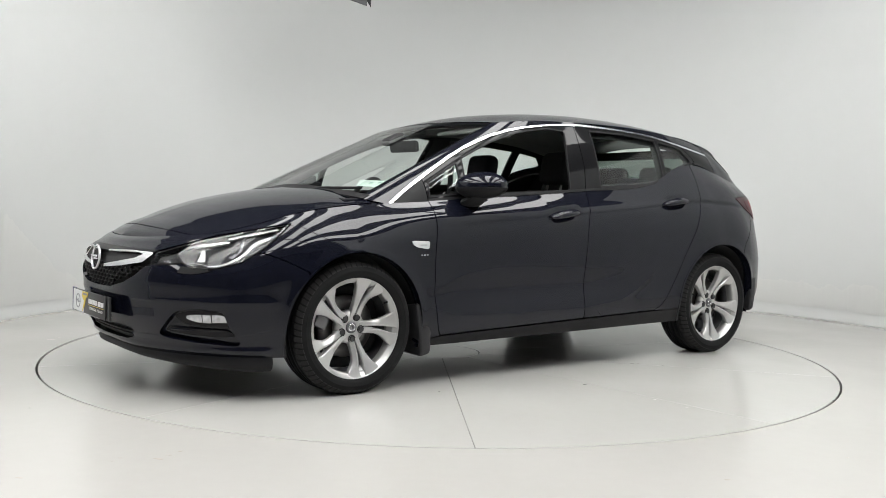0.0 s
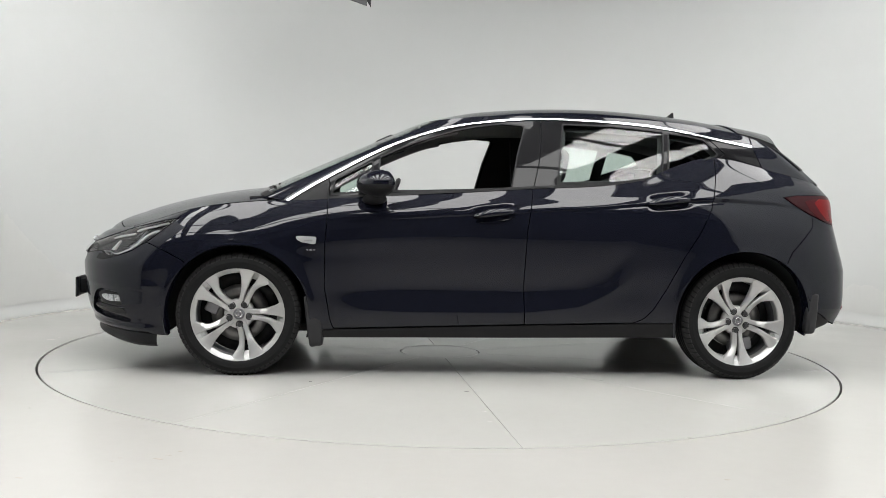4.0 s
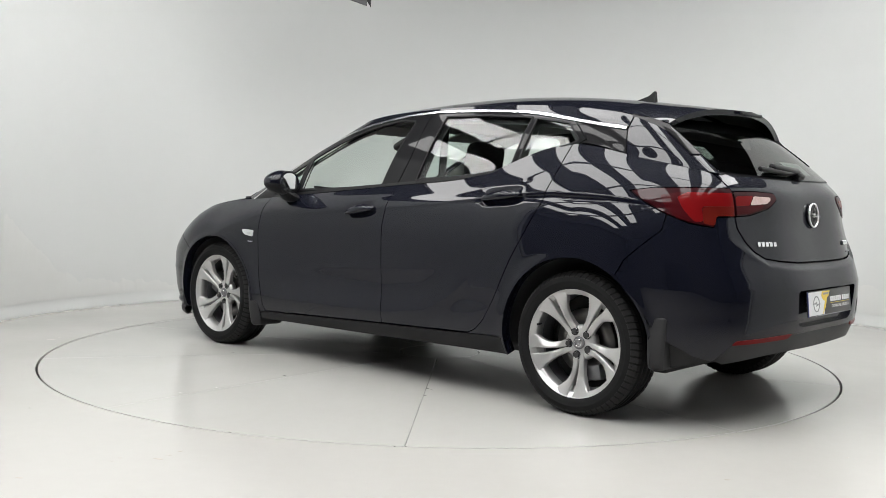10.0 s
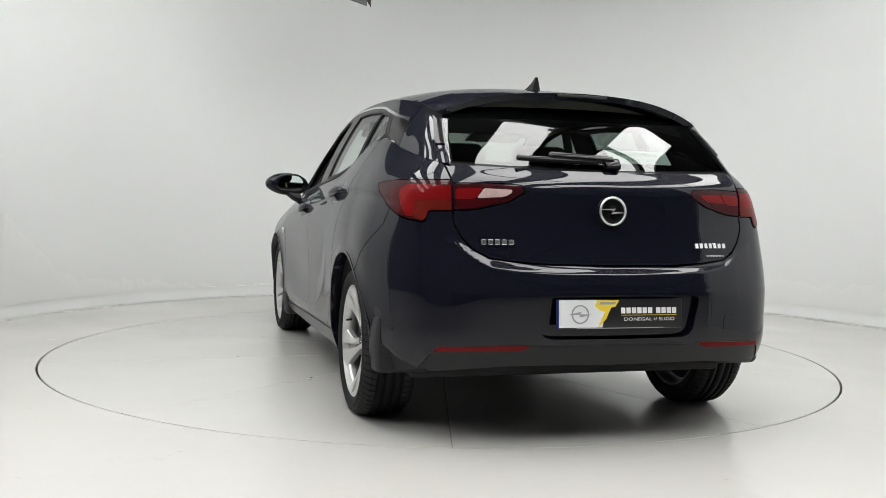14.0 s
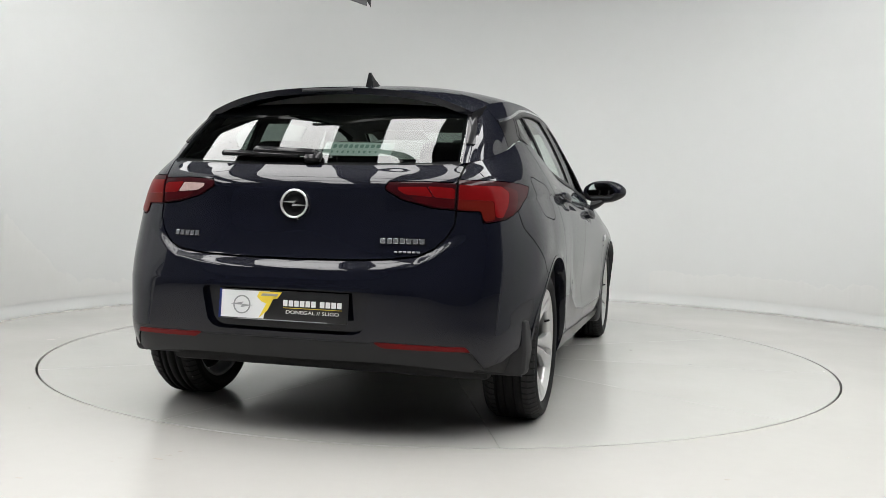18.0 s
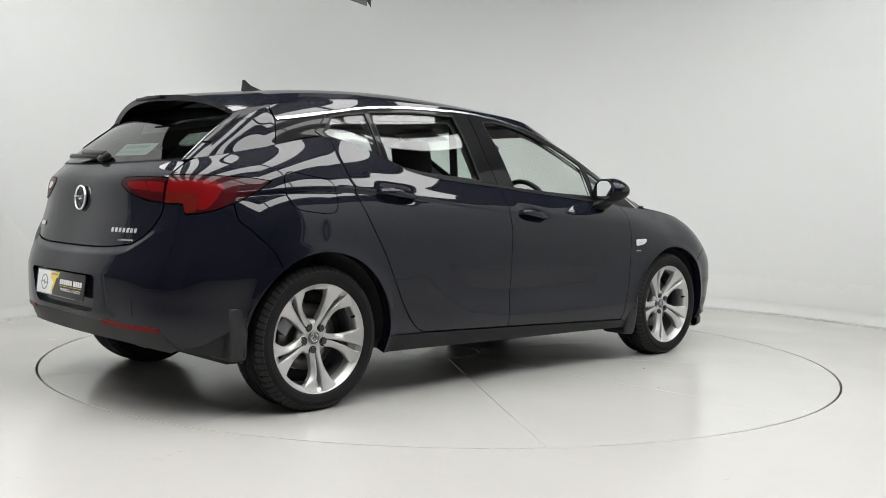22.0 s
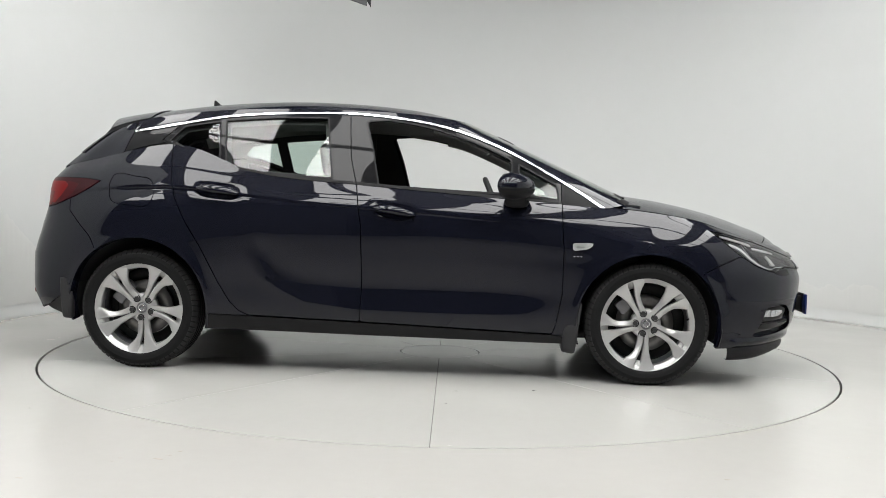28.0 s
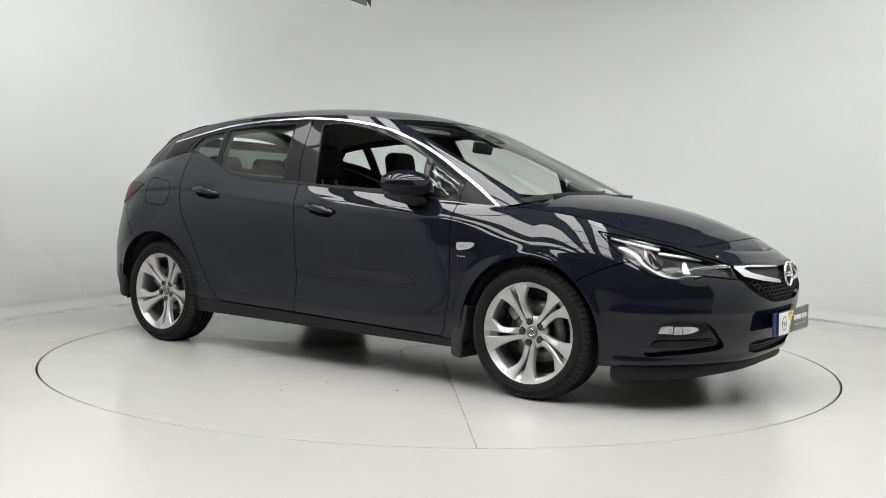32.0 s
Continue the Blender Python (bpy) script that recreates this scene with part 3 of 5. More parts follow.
FOG_POCKET = [(.545, .345), (.60, .402), (.72, .418), (.760, .405), (.770, .365), (.786, .285), (.788, .268), (.70, .262), (.60, .272), (.505, .296)]
LAMP_SIDE = [(-1.560, .984), (-1.643, .995), (-1.772, .999), (-2.05, .999), (-2.05, .884), (-1.890, .883), (-1.894, .838), (-1.819, .853), (-1.708, .897), (-1.623, .943)]
LAMP_GATE = [(.607, .987), (.48, .990), (.362, .985), (.349, .958), (.415, .920), (.53, .890), (.607, .885)]
GATE = [(-.2, 1.3), (.63, 1.3), (.622, 1.06), (.612, .99), (.612, .885), (.612, .834), (.585, .78), (.546, .739), (.49, .710), (.38, .697), (.25, .690), (-.2, .686)]
BUMPER_R = [(-1.735, .95), (-1.724, .824), (-1.589, .694), (-1.54, .6), (-1.54, 0), (-2.6, 0), (-2.6, .95)]
DIFFUSER = [(-.2, .393), (.342, .391), (.600, .375), (.690, .360), (.722, .305), (.80, .20), (-.2, .05)]
RECESS = [(-.2, .578), (.315, .578), (.331, .574), (.337, .562), (.318, .452), (.300, .428), (.270, .418), (-.2, .414)]
CORNER_R = [(-.2, 1.5), (1.2, 1.5), (1.2, .50), (.885, .50), (.868, .43), (.835, .365), (.785, .318), (.70, .285), (.60, .20), (-.2, .05)]
TAIL, NOSE = span(0, None, -1.55), span(0, 1.55, None)
REAR_HALF = span(0, None, -0.9)


def ahead(test):
    """The test where x > 1.5, true elsewhere."""
    return lambda V: np.where(V[:, 0] > 1.5, test(V), 1.0)


def astern(test):
    return lambda V: np.where(V[:, 0] < -1.5, test(V), 1.0)


def beside(test, y):
    """The test where |y| > y, true nearer the middle."""
    return lambda V: np.where(V[:, 1] > y, test(V), 1.0)


def surf(x, z, sheet=None):
    """Place and normal of the body side at x, z (left side)."""
    v = (sheet or LOWER).v
    d = (v[:, 0] - x) ** 2 + (v[:, 2] - z) ** 2 + (v[:, 1] < 0.2) * 9
    k = np.argsort(d)[:4]
    w = 1 / (d[k] + 1e-7)
    return Vector((v[k, :3] * w[:, None]).sum(0) / w.sum()), Vector((v[k, 5:8] * w[:, None]).sum(0) / w.sum()).normalized()


def surf_end(y, z, front, sheet=None):
    v = (sheet or LOWER).v
    d = (v[:, 1] - abs(y)) ** 2 + (v[:, 2] - z) ** 2 + ((v[:, 0] > 0) != front) * 9
    k = np.argsort(d)[:4]
    w = 1 / (d[k] + 1e-7)
    p, n = (v[k, :3] * w[:, None]).sum(0) / w.sum(), (v[k, 5:8] * w[:, None]).sum(0) / w.sum()
    s = 1 if y >= 0 else -1
    return Vector((p[0], p[1] * s, p[2])), Vector((n[0], n[1] * s, n[2])).normalized()


def facing(p, n, up=(0, 0, 1)):
    """A frame at p: x to the right seen from outside, y up, z along n."""
    n = Vector(n).normalized()
    r = Vector(up).cross(n).normalized()
    u = n.cross(r)
    return Matrix.Translation(p) @ Matrix((r, u, n)).transposed().to_4x4()


def body_panels():
    for mir in (False, True):
        panel("front_wing", LOWER, [span(0, .80, None), span(4, None, 6.93), outside(DOOR_F, GAP), outside(BUMPER_F, GAP), outside(HEADLAMP, GAP), outside(SILL, GAP), ARCH_F], PAINT, car, mirror=mir)
        panel("front_door", LOWER, [within(DOOR_F, GAP)], PAINT, car, mirror=mir)
        panel("rear_door", LOWER, [within(DOOR_R, GAP), ARCH_R], PAINT, car, mirror=mir)
        panel("sill", LOWER, [within(SILL, GAP)], BLACK_GLOSS, car, "black sill under the doors", mirror=mir)
        cut = [span(0, None, -.70), outside(DOOR_R, GAP), outside(SILL, GAP), outside(BUMPER_R, GAP), ARCH_R, beside(outside(LAMP_SIDE, GAP), .61), astern(outside(GATE, GAP, FRONT))]
        if mir:
            cap = smooth_loop([(-1.49, 1.015), (-1.37, 1.012), (-1.27, .985), (-1.255, .93), (-1.275, .865), (-1.38, .858), (-1.485, .885), (-1.505, .95)])
            panel("fuel_flap", LOWER, [within(cap, 0.002)], PAINT, car, mirror=True)
            cut.append(outside(cap, 0.002))
        panel("rear_wing", LOWER, cut, PAINT, car, mirror=mir)
        panel("inner_shell", LOWER, [ARCH_F, ARCH_R], DARK, car, lift=-0.03, flange=0, mirror=mir)
        # edges of the wheel arches
        for cx, cz, r in ARCHES:
            panel("arch_lip", LOWER, [beyond(cx, cz, r + .0005), lambda V, cx=cx, cz=cz, r=r: r + 0.012 - np.hypot(V[:, 0] - cx, V[:, 2] - cz), span(2, .215, None)], PAINT, car, lift=0.002, flange=0.05, mirror=mir)
    panel("front_bumper", LOWER, [within(BUMPER_F, GAP), outside(HEADLAMP, GAP), ahead(outside(GRILLE, 0, FRONT)), ahead(outside(INTAKE, 0, FRONT)), ahead(outside(smooth_loop(FOG_POCKET, 4), 0, FRONT)), ARCH_F],
          PAINT, car, flange=0.03, both=True)
    panel("nose_panel", HOOD, [lambda V: V[:, 0] - (2.088 - 0.42 * V[:, 1] ** 2), lambda V: 9 - np.abs(V[:, 1])], PAINT, car, both=True)
    panel("bonnet", HOOD, [span(4, .006, None), lambda V: (2.083 - 0.42 * V[:, 1] ** 2) - V[:, 0]], PAINT, car, both=True)
    panel("roof", ROOF, [], PAINT, car, both=True)
    panel("tailgate", LOWER, [TAIL, within(GATE, .005, FRONT), outside(LAMP_GATE, GAP, FRONT)], PAINT, car, both=True)
    eye = [(.555, .500), (.475, .500), (.470, .495), (.470, .425), (.475, .420), (.555, .420), (.560, .425), (.560, .495)]
    panel("tow_cover", LOWER, [TAIL, within(eye, .0012, FRONT)], PAINT, car, "square tow eye cover", lift=.0016, flange=.002, mirror=True)
    panel("rear_bumper", LOWER, [within(BUMPER_R, GAP), beside(outside(LAMP_SIDE, GAP), .61), outside(GATE, GAP, FRONT), outside(DIFFUSER, .0015, FRONT), outside(RECESS, 0, FRONT), within(CORNER_R, 0, FRONT), ARCH_R],
          PAINT, car, flange=0.025, both=True)
    panel("rear_valance", LOWER, [within(BUMPER_R, GAP), within(DIFFUSER, .0015, FRONT), within(CORNER_R, .003, FRONT), span(2, .245, None), ARCH_R], GREY_TRIM, car, "matt dark grey lower bumper trim", flange=0.03, lift=-0.004, both=True)
    panel("plate_recess", LOWER, [TAIL, within(RECESS, -0.01, FRONT)], PAINT, car, flange=0, lift=-0.024, both=True)
    for mir in (False, True):
        panel("reflector", LOWER, [TAIL, within([(.690, .366), (.672, .384), (.342, .397), (.380, .376)], 0, FRONT)], LAMP_BRIGHT, car, "red rear reflector", lift=0.003, flange=.01, mirror=mir)


def lamps():
    for mir in (False, True):
        lens = panel("headlight", LOWER, [within(HEADLAMP, GAP)], LENS, car, "clear headlight with dark housing", flange=0.0, mirror=mir)
        lens.visible_shadow = False
        panel("housing", LOWER, [within(HEADLAMP, -0.002)], BLACK_GLOSS, lens, lift=-0.045, flange=0, mirror=mir)
        panel("housing_rim", LOWER, [within(HEADLAMP, GAP), lambda V: 0.006 - segments_distance(V[:, 0], V[:, 2], HEADLAMP, True)], BLACK_GLOSS, lens, lift=-0.001, flange=0.045, mirror=mir)
        low = smooth_loop([(1.752, .737), (1.805, .715), (1.871, .659), (1.923, .629), (1.995, .611), (2.024, .620), (2.08, .618), (2.125, .617)], 5, False)
        panel("light_strip", LOWER, [within(HEADLAMP, 0.006), lambda V, c=low: (0.0024 + 0.0030 * np.clip((2.00 - V[:, 0]) / .17, 0, 1)) - segments_distance(V[:, 0], V[:, 2], c, False)], ALLOY, lens, "pale daytime light strip", lift=-0.010, flange=.006, mirror=mir)
        top = smooth_loop([(1.705, .780), (1.768, .764), (1.831, .749), (1.885, .732)], 5, False)
        panel("light_strip", LOWER, [within(HEADLAMP, 0.003), lambda V, c=top: 0.0046 - segments_distance(V[:, 0], V[:, 2], c, False)], ALLOY, lens, lift=-0.010, flange=.006, mirror=mir)
        up = smooth_loop([(1.896, .718), (1.979, .703), (2.072, .688)], 5, False)
        panel("light_strip", LOWER, [within(HEADLAMP, 0.004), lambda V, c=up: 0.0040 - segments_distance(V[:, 0], V[:, 2], c, False)], ALLOY, lens, lift=-0.012, flange=.006, mirror=mir)
        panel("reflector", LOWER, [within([(1.985, .690), (1.996, .687), (2.036, .634), (2.010, .634)], 0)], ALLOY, lens, "bright reflector edge", lift=-0.022, flange=.03, mirror=mir)
        panel("divider", LOWER, [within([(1.832, .748), (1.858, .745), (1.925, .664), (1.908, .652), (1.865, .690)], 0)], ALLOY_DARK, lens, "grey ribbed divider", lift=-0.024, flange=.006, mirror=mir)
        for x in (1.848, 1.868, 1.888):
            panel("divider_rib", LOWER, [within([(x - .004, .742 - (x - 1.848)), (x + .002, .742 - (x - 1.848)), (x + .047, .675 - (x - 1.848) * .5), (x + .041, .672 - (x - 1.848) * .5)], 0)], BLACK_GLOSS, lens, lift=-0.021, flange=.004, mirror=mir)
        panel("bulb_window", LOWER, [within([(1.925, .700), (1.970, .688), (1.996, .640), (1.960, .630), (1.935, .648)], 0)], BLACK_GLOSS, lens, "dark projector window", lift=-0.030, flange=.015, mirror=mir)
        panel("bulb_window", LOWER, [within([(2.015, .688), (2.080, .672), (2.10, .640), (2.050, .634)], 0)], BLACK_GLOSS, lens, "dark projector window", lift=-0.030, flange=.015, mirror=mir)
        # black recess in the bumper under the inner end of the lamp
        panel("lamp_notch", LOWER, [NOSE, within([(1.990, .588), (2.033, .600), (2.086, .603), (2.104, .574), (2.060, .570), (2.020, .578)], 0)], BLACK_PLASTIC, car, "black recess under the headlight", lift=.0012, flange=.0, mirror=mir)
        # fog lamp and its pocket
        pocket = panel("fog_pocket", LOWER, [NOSE, within(smooth_loop(FOG_POCKET, 4), -0.012, FRONT)], PAINT, car, "dark fog lamp recess", lift=-0.022, flange=0, mirror=mir)
        panel("fog_surround", LOWER, [NOSE, within(smooth_loop([(.795, .343), (.778, .392), (.714, .408), (.630, .402), (.588, .382), (.630, .348), (.742, .337)], 4), 0, FRONT)], BLACK_GLOSS, pocket, "black fog lamp surround", lift=-0.015, flange=.012, mirror=mir)
        fog = smooth_loop([(.778, .364), (.766, .386), (.712, .391), (.650, .388), (.630, .380), (.650, .367), (.744, .358)], 4)
        for y0, y1, mat in ((.0, .693, LAMP_FOG), (.696, .723, LAMP_FOG), (.726, .85, LAMP_FOG)):
            panel("fog_lamp", LOWER, [NOSE, within(fog, 0, FRONT), span(1, y0, y1)], mat, car, "clear fog lamp with bright reflector", lift=-0.009 - .004 * (y0 > .7), flange=.008, mirror=mir)
        panel("fog_blade", LOWER, [NOSE, within([(.785, .297), (.764, .324), (.553, .330), (.535, .312), (.617, .298), (.730, .290)], 0, FRONT)], BLACK_GLOSS, car, lift=-0.010, flange=.012, mirror=mir)
        panel("fog_blade", LOWER, [NOSE, within([(.770, .312), (.760, .318), (.565, .323), (.560, .317)], 0, FRONT)], PAINT, car, lift=-0.004, flange=.008, mirror=mir)
        # tail lamps: outer piece on the wing, inner piece on the tailgate
        outer = panel("tail_light", LOWER, [REAR_HALF, beside(within(LAMP_SIDE, GAP), .0), span(1, .6135, None)], LAMP_SMOKE, car, "smoked red tail light", lift=0.003, flange=.02, mirror=mir)
        panel("brake_segment", LOWER, [REAR_HALF, within([(-1.787, .978), (-2.05, .978), (-2.05, .928), (-1.847, .922), (-1.860, .860), (-1.833, .860), (-1.79, .905), (-1.755, .957)], 0), span(1, .617, None)], LAMP_BRIGHT, outer, "bright red light segment", lift=0.0045, flange=0.002, mirror=mir)
        panel("red_segment", LOWER, [REAR_HALF, within([(-1.690, .965), (-1.75, .976), (-1.786, .978), (-1.754, .957), (-1.789, .905), (-1.832, .860), (-1.78, .868), (-1.72, .915)], 0)], LAMP_RED, outer, lift=0.0045, flange=0.002, mirror=mir)
        panel("amber_segment", LOWER, [REAR_HALF, within([(-1.849, .921), (-2.05, .927), (-2.05, .888), (-1.892, .884), (-1.894, .845), (-1.862, .853)], 0), span(1, .617, None)], LAMP_AMBER, outer, "amber turn signal segment", lift=0.0045, flange=0.002, mirror=mir)
        inner = panel("tail_light", LOWER, [TAIL, within(LAMP_GATE, GAP, FRONT)], LAMP_SMOKE, car, "smoked red inner tail light on the tailgate", lift=0.003, flange=.02, mirror=mir)
        panel("red_segment", LOWER, [TAIL, within([(.603, .966), (.505, .971), (.532, .930), (.603, .927)], 0, FRONT)], LAMP_BRIGHT, inner, lift=0.0045, flange=0.002, mirror=mir)
        panel("red_segment", LOWER, [TAIL, within([(.603, .925), (.532, .929), (.43, .937), (.48, .910), (.54, .897), (.603, .892)], 0, FRONT)], LAMP_RED, inner, lift=0.0045, flange=0.002, mirror=mir)
        if not mir:
            panel("reversing_light", LOWER, [TAIL, within([(.500, .969), (.400, .966), (.392, .960), (.427, .939), (.527, .932)], 0, FRONT)], LAMP_CLEAR, inner, "pale reversing light", lift=0.0045, flange=0.002, mirror=mir)
        else:
            panel("fog_segment", LOWER, [TAIL, within([(.500, .969), (.400, .966), (.392, .960), (.427, .939), (.527, .932)], 0, FRONT)], LAMP_BRIGHT, inner, lift=0.0045, flange=0.002, mirror=mir)


LAMP_FOG = material("fog_reflector", (0.55, 0.56, 0.58), 0.2, 0.7, 0.6, vary=0.7, vary_scale=55)

# chrome line over the side windows
CHROME_LINE = smooth_loop([(1.118, .884), (.98, .975), (.852, 1.05), (.552, 1.209), (.248, 1.315), (.004, 1.356), (-.269, 1.377), (-.48, 1.375), (-.70, 1.367), (-.947, 1.344), (-1.160, 1.306), (-1.282, 1.283), (-1.445, 1.256)], 8, False)
OVER_CHROME = np.concatenate([CHROME_LINE, [(-1.445, 2), (1.7, 2), (1.7, .80), (1.2, .80)]])
WIN_F = np.array([(.625, .966), (.40, .972), (.15, .983), (-.074, .997), (-.080, 1.03), (-.113, 1.18), (-.158, 1.325), (-.150, 1.338), (-.04, 1.346), (.10, 1.326), (.201, 1.304), (.327, 1.266), (.403, 1.240), (.50, 1.200), (.615, 1.146), (.625, 1.06)])
WIN_SAIL = [(.658, .965), (.865, .940), (.852, 1.018), (.655, 1.122)]
WIN_R = [(-.318, 1.024), (-.6, 1.040), (-.893, 1.070), (-.928, 1.327), (-.65, 1.349), (-.372, 1.352)]
WIN_Q = [(-.926, 1.080), (-1.05, 1.124), (-1.215, 1.204), (-1.223, 1.212), (-1.153, 1.290), (-1.06, 1.307), (-.958, 1.320)]
SEAM_F = [(.880, 1.4), (.880, .5), (-.170, .5), (-.186, .985), (-.227, 1.136), (-.270, 1.5)]
SEAM_R = [(-.170, .5), (-.186, .985), (-.227, 1.136), (-.270, 1.5), (-1.147, 1.5), (-1.147, 1.33), (-1.268, 1.213), (-1.215, 1.180), (-1.1, .5)]
C_PANEL = [(-1.147, 1.5), (-1.147, 1.33), (-1.268, 1.213), (-1.215, 1.175), (-1.25, 1.10), (-1.49, 1.10), (-1.445, 1.25), (-1.445, 1.5)]


def greenhouse():
    for mir in (False, True):
        panel("chrome_strip", UPPER, [within(OVER_CHROME, -.0052), outside(OVER_CHROME, -.0052), span(0, -1.437, 1.118), span(1, .3, None), span(3, 1.95, None)], CHROME, car, "polished chrome window trim", lift=0.006, flange=.01, mirror=mir)
        panel("roof_rail", UPPER, [within(OVER_CHROME, 0.0054), span(3, 1.955, None), lambda V: np.minimum(V[:, 0] + 1.445, 9)], PAINT, car, mirror=mir)
        under = outside(OVER_CHROME, 0.0052)
        panel("window_frame", UPPER, [under, within(SEAM_F, GAP), outside(WIN_F), outside(WIN_SAIL)], BLACK_GLOSS, car, "gloss black front door window frame", flange=.006, mirror=mir)
        panel("window_frame", UPPER, [under, within(SEAM_R, GAP), outside(WIN_R), outside(WIN_Q)], BLACK_GLOSS, car, "gloss black rear door window frame", flange=.006, mirror=mir)
        panel("pillar_cover", UPPER, [under, span(0, .8825, None), span(3, 2.2, None)], BLACK_PLASTIC, car, "black triangular cover ahead of the door", mirror=mir)
        panel("pillar_cover", UPPER, [under, within(C_PANEL, GAP)], BLACK_GLOSS, car, "gloss black rear pillar cover", mirror=mir)
        panel("tailgate_side", UPPER, [outside(C_PANEL, GAP), outside(SEAM_R, GAP), span(0, None, -1.2), span(3, None, 12.02), lambda V: np.where(V[:, 0] > -1.447, -1.0, 1.0)], PAINT, car, mirror=mir)
        for name, shape, mat in (("side_window", WIN_R, TINTED_GLASS), ("side_window", WIN_Q, TINTED_GLASS), ("side_window", WIN_SAIL, TINTED_GLASS)):
            g = panel(name, UPPER, [within(shape, -0.004)], mat, car, "green-tinted side window", lift=-0.006, flange=0, mirror=mir)
            g.visible_shadow = False
        for shape in (WIN_R, WIN_Q, WIN_SAIL, WIN_F):
            panel("glass_seal", UPPER, [within(shape, -.0045), outside(shape, -.0035), span(1, .3, None)], BLACK_PLASTIC, car, "matt black window seal", lift=.0015, flange=.008, mirror=mir)
        # rubber window sill line at the foot of the glass
        panel("window_seal", UPPER, [span(4, .0, .10), span(0, -1.20, .878), span(3, 3.2, None)], BLACK_PLASTIC, car, lift=.003, flange=.006, mirror=mir)
        panel("pillar_trim", UPPER, [outside(WIN_F, 0.012), outside(WIN_SAIL, .01), outside(WIN_R, -.022), outside(WIN_Q, -.018), span(3, 1.97, 11.5), outside(OVER_CHROME, 0)], DASH, car, "black inner door frame", lift=-0.030, flange=0, mirror=mir)
        panel("pillar_trim", UPPER, [within(OVER_CHROME, -.014), span(0, .20, 1.15), span(3, 1.97, 10.6)], HEADLINER, car, "pale grey windscreen pillar trim", lift=-0.046, flange=0, mirror=mir)
        panel("pillar_trim", UPPER, [within(OVER_CHROME, 0), span(3, 1.97, 10.6)], HEADLINER, car, "pale grey inner pillar trim", lift=-0.035, flange=0, mirror=mir)
        panel("spoiler_fin", UPPER, [span(3, 11.25, 11.9), span(2, 1.14, None)], BLACK_GLOSS, car, lift=.006, flange=.012, mirror=mir)
    for s in (1, -1):
        bm = bmesh.new()
        wedge = [(-1.43, .602, 1.327), (-1.53, .600, 1.304), (-1.606, .586, 1.276), (-1.690, .606, 1.178), (-1.720, .604, 1.140), (-1.60, .650, 1.150), (-1.50, .640, 1.22)]
        outer = [bm.verts.new((x, y * s, z)) for x, y, z in wedge]
        inner = [bm.verts.new((x + .004, (y - .022) * s, z - .006)) for x, y, z in wedge]
        bm.faces.new(outer), bm.faces.new(inner[::-1])
        for i in range(len(wedge)):
            j = (i + 1) % len(wedge)
            bm.faces.new((outer[j], outer[i], inner[i], inner[j]))
        bmesh.ops.recalc_face_normals(bm, faces=bm.faces)
        part("spoiler_side", bm, BLACK_GLOSS, car, "gloss black spoiler side")
    g = panel("windscreen", UPPER, [span(3, None, 1.945), span(4, .12, 2.93)], WINDSCREEN_GLASS, car, "green-tinted windscreen", flange=0, both=True)
    g.visible_shadow = False
    panel("windscreen_border", UPPER, [span(3, None, 1.95), lambda V: np.maximum(np.maximum(V[:, 3] - 1.88, .17 - V[:, 4]), V[:, 4] - 2.84)], BLACK_GLOSS, car, lift=-.004, flange=0, both=True)
    g = panel("rear_window", UPPER, [span(3, 12.0, None), span(4, .10, 2.95)], REAR_GLASS, car, "dark-tinted rear window", flange=0, both=True)
    g.visible_shadow = False
    panel("rear_window_border", UPPER, [span(3, 12.0, None), lambda V: np.maximum(np.maximum(12.3 - V[:, 3], .18 - V[:, 4]), V[:, 4] - 2.35)], BLACK_GLOSS, car, lift=-.004, flange=0, both=True)
    panel("headliner", ROOF, [], HEADLINER, car, "pale grey roof lining", lift=-0.035, flange=0, both=True)
    # spoiler over the rear window
    edge = [(-1.374, .60, 1.340), (-1.45, .604, 1.324), (-1.53, .600, 1.304), (-1.605, .585, 1.280)]
    mid = [(-1.374, 0, 1.417), (-1.48, 0, 1.403), (-1.60, 0, 1.388), (-1.715, 0, 1.372)]
    top = Sheet(crowned(edge, mid, 61, 41, 3.2), np.linspace(0, 3, 61), np.linspace(0, 1, 41), outward((-1.5, 0, .5)))
    panel("roof_spoiler", top, [], PAINT, car, flange=.026, both=True)
    panel("spoiler_underside", top, [], BLACK_GLOSS, car, lift=-.024, flange=0, both=True)
    part("brake_light", box_bm(.012, .22, .014, pose(-1.712, 0, 1.360, 0, 12), .003), GREY_TRIM, car, "slim dark grey third brake light")


